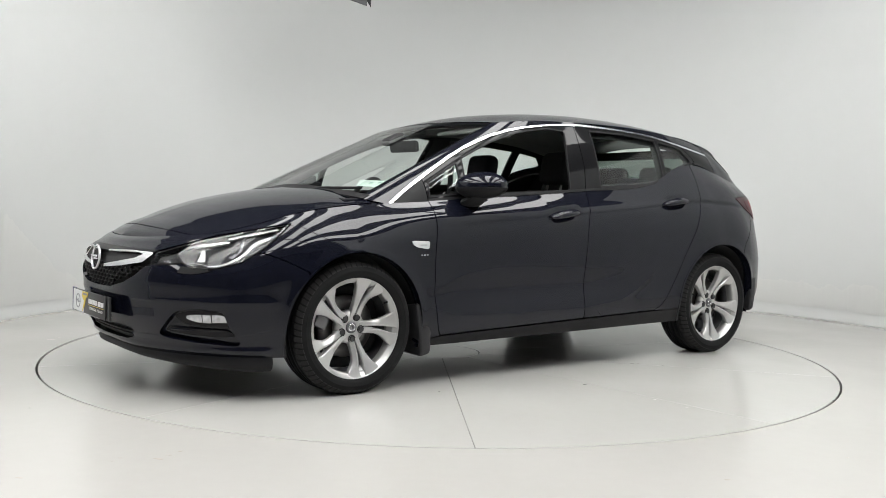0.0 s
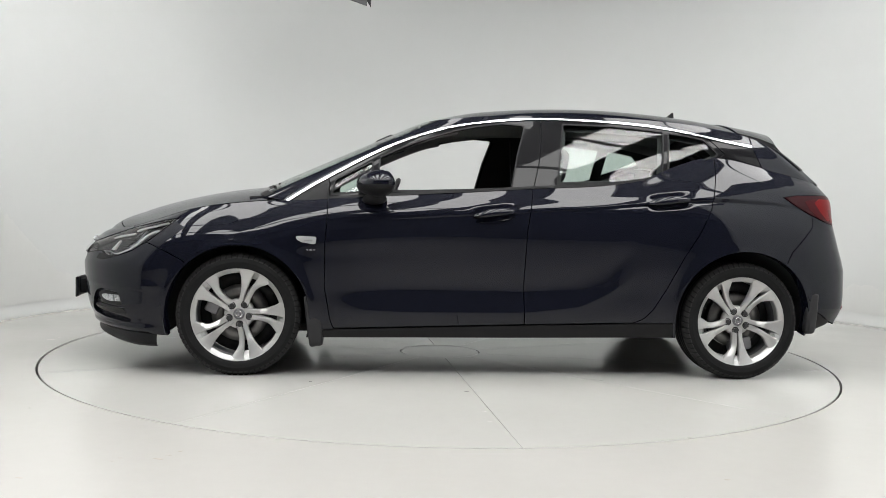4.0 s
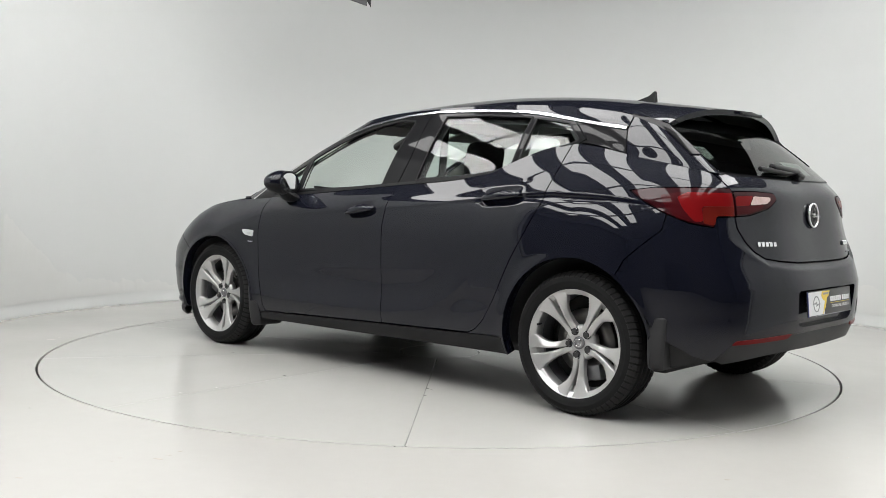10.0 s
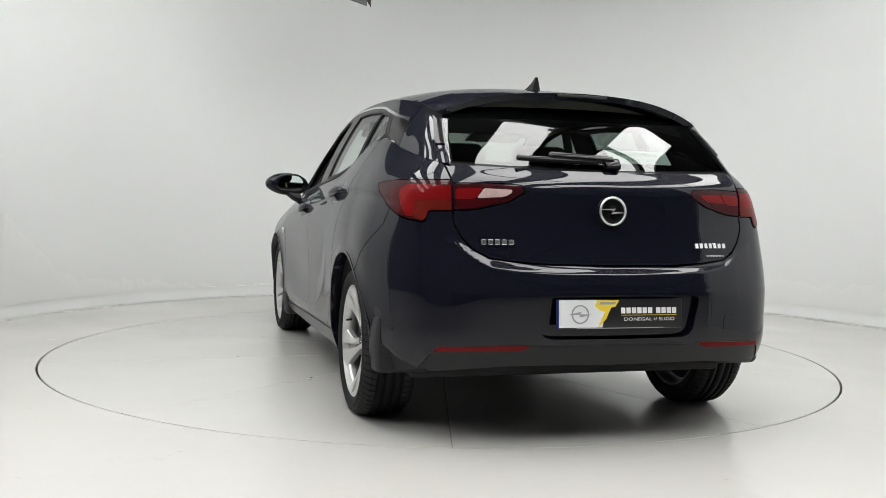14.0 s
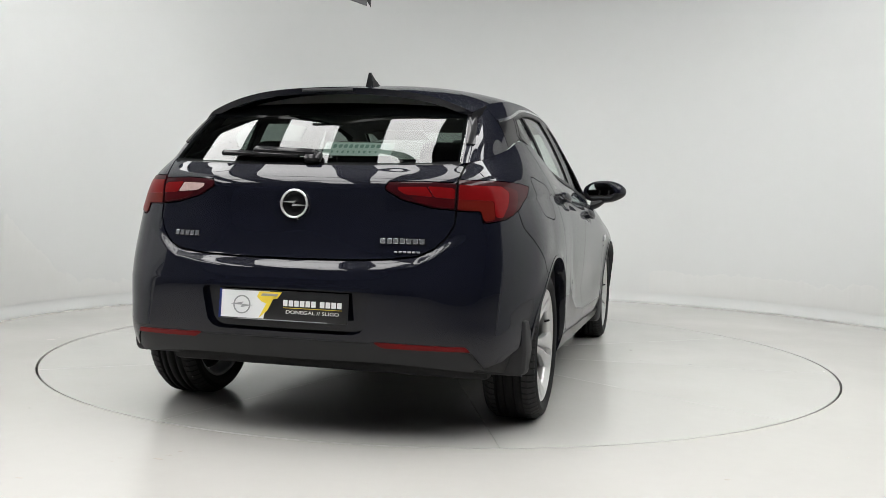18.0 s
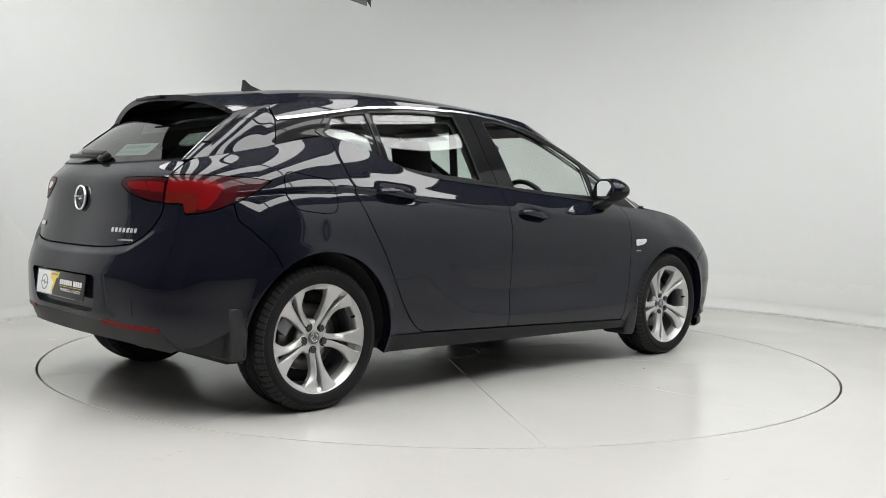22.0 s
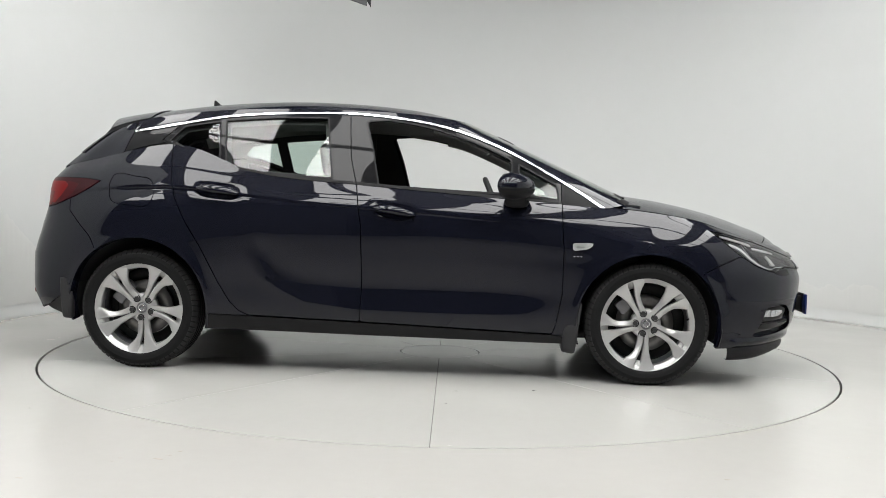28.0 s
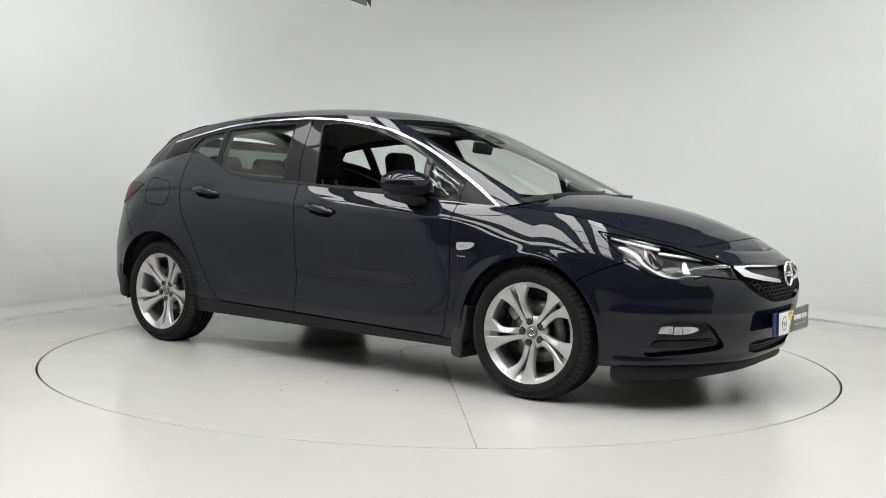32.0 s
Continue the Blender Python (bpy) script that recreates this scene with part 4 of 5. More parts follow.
def front_trim():
    # grille: dark backing, honeycomb bars, chrome wing with slot, ring badge
    panel("grille", LOWER, [NOSE, within(GRILLE, -.004, FRONT)], DARK, car, "black honeycomb grille with a chrome wing", lift=-.03, flange=0, both=True)
    grille = car.children[-1]
    for row in range(6):
        z = .492 + row * .0185
        y = (row % 2) * .024
        while y < .43:
            limit = .10 + (z - .474) / .126 * .37
            for s in ((1, -1) if y > 0 else (1,)):
                if y < limit:
                    p, n = surf_end(s * y, z, True)
                    ob = mesh_object("grille_cell", *GRILLE_CELL, BLACK_PLASTIC, grille)
                    ob.matrix_local = facing(p - n * .012, n)
            y += .048
    wing = [(.085, .652), (.30, .659), (.440, .656), (.452, .646), (.425, .611), (.30, .590), (.17, .578), (.09, .571), (.09, .585), (.25, .606), (.37, .627), (.402, .646), (.36, .6525), (.085, .6455)]
    for mir in (False, True):
        panel("chrome_wing", LOWER, [NOSE, within(wing, 0, FRONT)], SATIN_CHROME, grille, "chrome grille wing", lift=.003, flange=.005, mirror=mir)
        panel("grille_slot", LOWER, [NOSE, within([(.06, .6465), (.36, .652), (.415, .640), (.36, .620), (.25, .602), (.06, .583)], -.002, FRONT)], DARK, grille, lift=-.012, flange=0, mirror=mir)
    panel("grille_top", LOWER, [NOSE, within([(-.2, .674), (.45, .668), (.45, .659), (.30, .660), (.085, .650), (-.2, .650)], 0, FRONT)], BLACK_GLOSS, grille, lift=.001, flange=.02, both=True)
    # lower intake with slats
    panel("lower_intake", LOWER, [NOSE, within(INTAKE, -.006, FRONT)], DARK, car, "black slatted lower air intake", lift=-.04, flange=0, both=True)
    intake = car.children[-1]
    for z in (.262, .279, .297):
        panel("slat", LOWER, [NOSE, span(2, z - .004, z + .004), within(INTAKE, 0, FRONT)], BLACK_PLASTIC, intake, lift=-.012, flange=.02, both=True)
    # black lip under the nose
    ring = np.array(RING_BOTTOM[:5])
    rows = []
    for dz, dx in ((.012, .004), (-.02, .012), (-.045, .008), (-.062, -.012), (-.06, -.05)):
        r = ring.copy()
        r[:, 2] += dz * (np.interp(r[:, 1], (0, .35, .78), (.5, .6, 1.0)) if dz < 0 else 1)
        out = r - np.array([1.3, 0, r[0, 2]])
        out[:, 2] = 0
        r += out / np.linalg.norm(out, axis=1, keepdims=True) * dx
        rows.append(hermite(r, 81, True, False))
    lip = Sheet(np.stack(rows, 1), np.linspace(0, 4, 81), np.linspace(0, 4, 5), outward((1.2, 0, .2)))
    panel("front_lip", lip, [span(0, 1.742, None)], BLACK_PLASTIC, car, "dark grey plastic front lip", flange=0, both=True)
    # scuttle panel and wipers under the windscreen
    panel("scuttle", UPPER, [span(3, None, 2.05), span(4, None, .13)], BLACK_PLASTIC, car, lift=.003, flange=.01, both=True)
    for y0, y1 in ((-.46, .22), (.10, .62)):
        bm = bmesh.new()
        a, b = Vector((1.235, y0, .975 - .04 * abs(y0))), Vector((1.185 - .02 * abs(y1), y1, .998 - .05 * abs(y1)))
        a.z += .002
        b.z += .008
        d = b - a
        m = Matrix.Translation((a + b) / 2) @ d.to_track_quat("X", "Z").to_matrix().to_4x4()
        box_bm(d.length, .016, .014, m, .004, bm=bm)
        part("wiper", bm, BLACK_PLASTIC, car, "black windscreen wiper")


def hex_cell():
    v, f = [], []
    for i in range(6):
        a = math.pi * (i / 3)
        for r, z in ((.0245, 0.0), (.0185, .003), (.0165, -.012), (.0245, -.012)):
            v.append((r * math.cos(a), r * 0.52 * math.sin(a), z))
    for i in range(6):
        for j in range(3):
            f.append((i * 4 + j, ((i + 1) % 6) * 4 + j, ((i + 1) % 6) * 4 + j + 1, i * 4 + j + 1))
    return v, f


GRILLE_CELL = hex_cell()


# ---- wheels ----
RIM_R = .2395
BLADE_STRAIGHT = ((.20, 12, 42), (.30, 13.5, 33), (.42, 13.8, 27.5), (.60, 13, 26), (.80, 11.8, 27.5), (.92, 10.5, 30), (.985, 9, 34))
BLADE_CURVED = ((.20, -28, 12), (.29, -15, 11), (.40, -6, 10.5), (.55, -3, 8.5), (.66, -3.5, 6.8), (.76, -7, 5), (.84, -10.5, 4), (.92, -13, 3.5), (.985, -17, 5))


def wheel_point(r, deg, y):
    """A place on the wheel's face: degrees run anticlockwise as seen from outside."""
    return (-r * math.cos(radians(deg)), y, r * math.sin(radians(deg)))


def face_y(k):
    return .052 + .010 * math.sin(math.pi * k) + .047 * k * k


def blade(turn, rows, crest, fold, drop):
    """One solid spoke blade. crest: where its ridge runs between its edges; fold, drop: how far the two edges fall behind the ridge."""
    rows = np.array(rows)
    bm = bmesh.new()
    rings = []
    n = 17
    for i in range(n):
        q = rows[0, 0] + (rows[-1, 0] - rows[0, 0]) * i / (n - 1)
        lo, hi = np.interp(q, rows[:, 0], rows[:, 1]), np.interp(q, rows[:, 0], rows[:, 2])
        r = q * RIM_R
        k = max(0.0, (r - .045) / .1915)
        y = face_y(k)
        e = math.degrees(.0035 / r)
        mid = lo + (hi - lo) * crest
        f, d = fold * min(1, 2.2 * k), drop * min(1, 2.2 * k)
        ring = [(lo, y - .034), (lo, y - f - .004), (lo + e, y - f), (mid, y), (hi - e, y - d), (hi, y - d - .004), (hi, y - .034)]
        rings.append([bm.verts.new(wheel_point(r, turn + a, yy)) for a, yy in ring])
    m = len(rings[0])
    for a, b in zip(rings, rings[1:]):
        for j in range(m):
            bm.faces.new((a[j], a[(j + 1) % m], b[(j + 1) % m], b[j]))
    bm.faces.new(rings[0]), bm.faces.new(rings[-1])
    bmesh.ops.recalc_face_normals(bm, faces=bm.faces)
    return bm


def spoke_web(turn):
    """The sunken bridge that closes a spoke pair's slit at the rim."""
    bm = bmesh.new()
    pts = [(.82, 2.0, -.034), (.82, 14.0, -.034), (.97, 12.0, -.010), (.97, 2.0, -.010)]
    top, low = [], []
    for q, a, dy in pts:
        r = q * RIM_R
        y = face_y((r - .045) / .1915) + dy
        top.append(bm.verts.new(wheel_point(r, turn + a, y)))
        low.append(bm.verts.new(wheel_point(r, turn + a, y - .016)))
    bm.faces.new(top), bm.faces.new(low[::-1])
    for i in range(4):
        j = (i + 1) % 4
        bm.faces.new((top[j], top[i], low[i], low[j]))
    bmesh.ops.recalc_face_normals(bm, faces=bm.faces)
    return bm


def make_wheel():
    v, f = lathe([(.240, .096), (.2392, .1005), (.2375, .1015), (.2355, .1000), (.232, .093), (.218, .082), (.2155, .080), (.2140, .072), (.2135, .030), (.236, .030)], 72)
    wheel = mesh_object("wheel", v, f, ALLOY, car, "silver alloy wheel of five slit twin spokes with black tyre")
    # barrel in darker alloy: the shade behind the spokes is in its colour
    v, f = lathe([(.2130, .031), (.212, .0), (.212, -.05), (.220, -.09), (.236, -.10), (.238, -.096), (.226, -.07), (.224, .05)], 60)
    mesh_object("barrel", v, f, ALLOY_DARK, wheel, "inner rim darkened to look shaded")
    # tyre: sidewall with rings, shoulders, grooved tread
    prof = [(.238, .100), (.246, .108), (.258, .1125), (.270, .1135), (.272, .1145), (.274, .1135), (.290, .109), (.300, .101), (.307, .091), (.3105, .080)]
    tread = []
    for y in (.050, .020, -.020, -.050):
        tread += [(.3172, y + .0055), (.3065, y + .004), (.3065, y - .004), (.3172, y - .0055)]
    back = [(r, -a) for r, a in prof[::-1]]
    v, f = lathe(prof + tread + back, 96)
    mesh_object("tyre", v, f, RUBBER, wheel, "black winter tyre with grooved tread")
    # tread lugs on the shoulders, in paler rubber to read as lit from above
    v, f = [], []
    n = 66
    for i in range(n):
        a = 2 * math.pi * i / n
        for side in (1, -1):
            pts = []
            for da, y, r0, r1 in ((0, .057, .309, .3175), (.070, .057, .309, .3175), (.070, .080, .307, .3160), (0, .080, .307, .3160), (.0, .1085, .284, .2945), (.070, .1085, .284, .2945)):
                tw = (.1075 - y) * .6
                pts.append((a + da + tw * side, y * side, r0, r1))
            k = len(v)
            for ang, y, r0, r1 in pts:
                v.append((r0 * math.cos(ang), y, r0 * math.sin(ang)))
            for ang, y, r0, r1 in pts:
                v.append((r1 * math.cos(ang), y, r1 * math.sin(ang)))
            quads = [(6, 7, 8, 9), (9, 8, 11, 10), (0, 1, 7, 6), (1, 2, 8, 7), (2, 5, 11, 8), (5, 4, 10, 11), (4, 3, 9, 10), (3, 0, 6, 9)]
            for q in quads:
                f.append(tuple(k + j for j in (q if side < 0 else q[::-1])))
    tr = mesh_object("tread", v, f, TREAD_LIT, wheel, "tyre tread blocks, paler for light from above", smooth=False)
    tagged(tr, kind="stuff")
    for i in range(5):
        a = 72 * i
        part("spoke", blade(a, BLADE_STRAIGHT, .30, .002, .007), ALLOY, wheel, "", 28)
        part("spoke", blade(a, BLADE_CURVED, .66, .009, .002), ALLOY, wheel, "", 28)
        part("spoke_web", spoke_web(a), ALLOY, wheel, "", 28)
        x, _, z = wheel_point(.0555, a, 0)
        # raised dark ring in place of the shade in the bolt's recess
        v, f = lathe([(.0145, .0535), (.0195, .0545), (.0200, .0500), (.0145, .0500)], 20)
        mesh_object("bolt_recess", [(px + x, py, pz + z) for px, py, pz in v], f, DARK, wheel)
        bm = bmesh.new()
        bmesh.ops.create_cone(bm, cap_ends=True, segments=6, radius1=.0160, radius2=.0135, depth=.02, matrix=pose(x, .050, z, -90))
        part("wheel_bolt", bm, BOLT_GREY, wheel, "dark grey wheel bolt cap")
    v, f = lathe([(0.0005, .051), (.050, .051), (.068, .048), (.078, .040), (.080, .010), (.0005, .010)], 40)
    mesh_object("hub", v, f, ALLOY, wheel)
    v, f = lathe([(0.0005, .060), (.022, .0595), (.028, .057), (.0285, .048), (.0005, .048)], 32)
    cap = mesh_object("hub_cap", v, f, ALLOY_DARK, wheel, "grey centre cap with a silver ring badge")
    v, f = lathe([(.013, .0615), (.017, .0625), (.0195, .0605), (.0165, .0590)], 28)
    mesh_object("cap_ring", v, f, SATIN_CHROME, wheel)
    v, f = lathe([(.07, .0), (.148, .0), (.148, -.022), (.07, -.022)], 48)
    mesh_object("brake_disc", v, f, STEEL, wheel, "dull steel brake disc")
    v, f = lathe([(.0005, .004), (.072, .004), (.078, -.01), (.078, -.03), (.0005, -.03)], 32)
    mesh_object("disc_hub", v, f, RUST, wheel, "rusty brake hub")
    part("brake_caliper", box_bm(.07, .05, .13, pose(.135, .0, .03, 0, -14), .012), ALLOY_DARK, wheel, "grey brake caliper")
    # dark ring added behind the spokes to shade the wheel's openings
    v, f = lathe([(.150, -.034), (.205, -.034), (.205, -.037), (.150, -.037)], 40)
    mesh_object("dust_shield", v, f, DARK, wheel)
    part("valve", box_bm(.009, .026, .009, pose(*wheel_point(.208, 46, .080), 20), .003), BLACK_PLASTIC, wheel, "black tyre valve")
    return wheel


HUB_Z = .3125


def bmesh_round(ob):
    """Rounds the edges of a finished block."""
    bm = bmesh.new()
    bm.from_mesh(ob.data)
    bmesh.ops.bevel(bm, geom=bm.edges[:], offset=.012, segments=2, affect="EDGES", profile=0.5)
    bm.normal_update()
    for f in bm.faces:
        f.smooth = True
    bm.to_mesh(ob.data)
    bm.free()


def wheels():
    first = make_wheel()
    places = ((1.331, .762, -13, False), (-1.331, .762, 116, False), (1.331, -.762, -37, True), (-1.331, -.762, -23, True))
    for i, (x, y, spin, right) in enumerate(places):
        w = first if i == 0 else copy_thing(first, Matrix())
        w.matrix_local = Matrix.Translation((x, y, HUB_Z)) @ pose(0, 0, 0, 0, 0, 180 if right else 0) @ pose(0, 0, 0, 0, spin, 0)
        if i:
            w.parent = car
    for cx, cz, r in ((1.333, .306, .374), (-1.333, .318, .380)):
        lo, hi = (-15, 190) if cx > 0 else (-6, 188)
        for s in (1, -1):
            v, f = [], []
            n = 28
            for i in range(n + 1):
                a = radians(lo + (hi - lo) * i / n)
                for y in (.868, .52):
                    v.append((cx + r * math.cos(a), y * s, cz + r * math.sin(a)))
                v.append((cx, .52 * s, max(cz, .30) if math.sin(a) > -.1 else cz + r * math.sin(a)))
            for i in range(n):
                f += [(3 * i, 3 * i + 1, 3 * i + 4, 3 * i + 3), (3 * i + 1, 3 * i + 2, 3 * i + 5, 3 * i + 4)]
            mesh_object("wheel_well", v, f, DARK, car, "black wheel arch liner")
    # mud flaps
    for x, deep in ((.940, .088), (-1.715, .080)):
        for s in (1, -1):
            bm = bmesh.new()
            inner = -.08 if x > 0 else -.14
            outline = [(inner, .24), (.112, .270), (.120, .12), (.112, .02), (.096, 0), (inner + .02, 0), (inner, .03)]
            if x < 0:
                outline = [(a - .012 * (a > 0), b * .85) for a, b in outline]
            rear = [(a * .96, b * .97 + .004) for a, b in outline]
            lo = [bm.verts.new((deep / 2 - (.25 - b) * .08, a * s, b)) for a, b in outline]
            hi = [bm.verts.new((-deep / 2, a * s - .012 * s, b)) for a, b in rear]
            bm.faces.new(lo), bm.faces.new(hi[::-1])
            for i in range(7):
                j = (i + 1) % 7
                bm.faces.new((lo[j], lo[i], hi[i], hi[j]))
            bmesh.ops.recalc_face_normals(bm, faces=bm.faces)
            ob = part("mud_flap", bm, FLAP, car, "black rubber mud flap")
            bmesh_round(ob)
            ob.matrix_local = pose(x, (.768 if x > 0 else .766) * s, .150 if x > 0 else .245, 0, 3 if x > 0 else -4, 0)
    # underbody, silencer and axle
    part("floor_pan", box_bm(3.3, 1.40, .05, pose(-.05, 0, .235), .02), DARK, car, "black underbody")
    part("silencer", box_bm(.22, .62, .13, pose(-1.80, -.05, .375), .05, 4), DARK, car, "dark exhaust silencer")
    part("rear_axle", box_bm(.10, 1.25, .07, pose(-1.331, 0, .30), .02), DARK, car, "black rear axle beam")


def badge(p, n, size, tilt=0, backing=None):
    """A plain silver ring with a bolt across."""
    v, f = [], []
    n1, n2 = 40, 8
    for i in range(n1):
        a = 2 * math.pi * i / n1
        for j in range(n2):
            b = 2 * math.pi * j / n2
            r = size * (.90 + .085 * math.cos(b))
            v.append((r * math.cos(a), r * math.sin(a), size * .10 * math.sin(b) + size * .1))
    for i in range(n1):
        for j in range(n2):
            f.append((i * n2 + j, ((i + 1) % n1) * n2 + j, ((i + 1) % n1) * n2 + (j + 1) % n2, i * n2 + (j + 1) % n2))
    ring = mesh_object("badge", v, f, BADGE_SILVER, car, "chrome ring badge with a bolt across")
    ring.matrix_local = facing(p, n)
    bolt = [(-1.10, .10), (.14, .17), (-.02, -.04), (1.10, -.10), (-.14, -.17), (.02, .04)]
    bm = bmesh.new()
    lo = [bm.verts.new((x * size, y * size, size * .05)) for x, y in bolt]
    hi = [bm.verts.new((x * size, y * size, size * .24)) for x, y in bolt]
    bm.faces.new(hi)
    for i in range(6):
        j = (i + 1) % 6
        bm.faces.new((lo[i], lo[j], hi[j], hi[i]))
    part("bolt", bm, BADGE_SILVER, ring)
    return ring


def word_bars(name, p, n, width, height, count, mat, slant=0.0):
    """Raised plain bars that stand for a word's letters."""
    step = width / count
    holder = None
    for i in range(count):
        bm = box_bm(step * .74, height * .88, .004, pose(-width / 2 + step * (i + .5), 0, .002), .0012, 1)
        if holder is None:
            holder = part(name, bm, mat, car, "small chrome lettering bars")
            holder.matrix_local = facing(p, n)
        else:
            part("letter_bar", bm, mat, holder)


def text_mesh(words, size, mat, parent, m):
    cu = bpy.data.curves.new("words", "FONT")
    cu.body, cu.size, cu.align_x, cu.align_y, cu.extrude = words, size, "CENTER", "CENTER", 0.0003
    tmp = new("words_curve", cu)
    me = bpy.data.meshes.new_from_object(tmp)
    bpy.data.objects.remove(tmp)
    me.materials.clear()
    me.materials.append(mat)
    ob = new("printed_words", me)
    ob.parent = parent
    ob.matrix_local = m
    return ob


def number_plate(m):
    """A dealer's plate, 52 x 11 cm, in the frame m."""
    plate = part("dealer_plate", box_bm(.520, .112, .006, Matrix(), .003), PLATE_BLACK, car, "black and white dealer plate with a yellow flash")
    plate.matrix_local = m

    def flat(name, pts, mat, z):
        bm = bmesh.new()
        lo = [bm.verts.new((x, y, z - .002)) for x, y in pts]
        hi = [bm.verts.new((x, y, z)) for x, y in pts]
        bm.faces.new(hi)
        for i in range(len(pts)):
            j = (i + 1) % len(pts)
            bm.faces.new((lo[i], lo[j], hi[j], hi[i]))
        return part(name, bm, mat, plate)

    flat("white_field", [(-.250, -.051), (-.075, -.051), (-.055, .051), (-.250, .051)], PLATE_WHITE, .0042)
    flat("blue_edge", [(-.2595, -.055), (-.251, -.055), (-.251, .055), (-.2595, .055)], BLUE_EDGE, .0042)
    flat("yellow_flash", [(-.095, -.051), (-.065, .006), (-.085, .012), (-.105, .030), (-.095, .050), (-.005, .050), (-.022, .026), (-.040, .022), (-.060, -.020)], PLATE_YELLOW, .0052)
    flat("flash_bar", [(-.088, .034), (-.084, .043), (-.018, .043), (-.024, .034)], PLATE_GREY, .0058)
    v, f = lathe([(.030, .0060), (.035, .0060), (.035, .0040), (.030, .0040)], 32, "Z")
    ring = mesh_object("printed_ring", [(x - .165, y - .002, z) for x, y, z in v], f, PLATE_GREY, plate, smooth=False)
    flat("printed_bolt", [(-.212, -.002), (-.160, .008), (-.166, -.001), (-.118, -.003), (-.170, -.013), (-.164, -.004)], PLATE_GREY, .0062)
    x = .002
    for k, w in enumerate((6, 4)):
        for i in range(w):
            flat("name_bar", [(x, .000), (x + .0175, .000), (x + .0175, .022), (x, .022)], PLATE_WHITE, .0042)
            x += .0225
        x += .012
    flat("plate_rule", [(.002, -.0075), (.235, -.0075), (.235, -.0055), (.002, -.0055)], PLATE_YELLOW, .0040)
    text_mesh("DONEGAL // SLIGO", .0235, PLATE_WHITE, plate, pose(.120, -.022, .0042) @ Matrix.Diagonal((1.05, .75, 1, 1)))
    flat("light_rule", [(-.180, -.0555), (.180, -.0555), (.180, -.0525), (-.180, -.0525)], PLATE_GREY, .0042)
    return plate


def mirrors():
    for s in (1, -1):
        bm = bmesh.new()
        bmesh.ops.create_uvsphere(bm, u_segments=36, v_segments=20, radius=1.0)
        for v in bm.verts:
            x, y, z = v.co
            sx = math.copysign(abs(x) ** .9, x)
            sy = math.copysign(abs(y) ** .85, y)
            sz = math.copysign(abs(z) ** .9, z)
            back = max(min(sx, 1), -0.55)
            taper = 1 - .15 * max(0, sy) ** 2 - .20 * max(0, sx)
            v.co = (back * .084, sy * .142, (sz * .072 if sz > 0 else sz * .066) * taper + .004 * sy)
        cut = bmesh.ops.bisect_plane(bm, geom=bm.verts[:] + bm.edges[:] + bm.faces[:], plane_co=(0, 0, -.006), plane_no=(0, 0, 1))
        low = bm.copy()
        bmesh.ops.delete(bm, geom=[f for f in bm.faces if f.calc_center_median().z < -.006], context="FACES")
        bmesh.ops.delete(low, geom=[f for f in low.faces if f.calc_center_median().z >= -.006], context="FACES")
        housing = part("door_mirror", bm, PAINT, car, "dark blue door mirror on a black foot", 60)
        housing.matrix_local = pose(.640, s * .912, 1.000, 0, 0, s * 24)
        if s < 0:
            housing.data.transform(Matrix.Diagonal((1, -1, 1, 1)))
            housing.data.flip_normals()
            low.transform(Matrix.Diagonal((1, -1, 1, 1)))
            bmesh.ops.reverse_faces(low, faces=low.faces)
        part("mirror_base", low, BLACK_PLASTIC, housing, "black lower mirror casing", 60)
        for name, ry, rz, x, mat, text in (("mirror_rim", .108, .062, -.0450, BLACK_PLASTIC, "black mirror rim"), ("mirror_glass", .090, .050, -.0475, MIRROR, "mirror glass")):
            bm = bmesh.new()
            loops = []
            for dx in (.006, 0):
                loop = []
                for i in range(28):
                    a = 2 * math.pi * i / 28
                    ca, sa = math.cos(a), math.sin(a)
                    loop.append(bm.verts.new((x + dx, ry * math.copysign(abs(ca) ** .7, ca) * (1 - .12 * sa), rz * math.copysign(abs(sa) ** .8, sa) + .006)))
                loops.append(loop)
            bm.faces.new(loops[1])
            for i in range(28):
                j = (i + 1) % 28
                bm.faces.new((loops[0][i], loops[0][j], loops[1][j], loops[1][i]))
            bmesh.ops.recalc_face_normals(bm, faces=bm.faces)
            part(name, bm, mat, housing, text)
        foot = bmesh.new()
        sections = []
        for y, x0, x1, z0, z1 in ((.925, .595, .680, .940, .965), (.900, .590, .690, .922, .962), (.880, .585, .700, .905, .957), (.858, .582, .708, .893, .950), (.830, .580, .712, .888, .945)):
            ring = []
            for i in range(10):
                a = 2 * math.pi * i / 10
                ring.append(foot.verts.new(((x0 + x1) / 2 + (x1 - x0) / 2 * math.cos(a), y * s, (z0 + z1) / 2 + (z1 - z0) / 2 * math.sin(a))))
            sections.append(ring)
        for a, b in zip(sections, sections[1:]):
            for i in range(10):
                j = (i + 1) % 10
                foot.faces.new((a[i], a[j], b[j], b[i]))
        foot.faces.new(sections[0])
        bmesh.ops.recalc_face_normals(foot, faces=foot.faces)
        part("mirror_foot", foot, BLACK_PLASTIC, car, "black mirror foot on the door", 60)


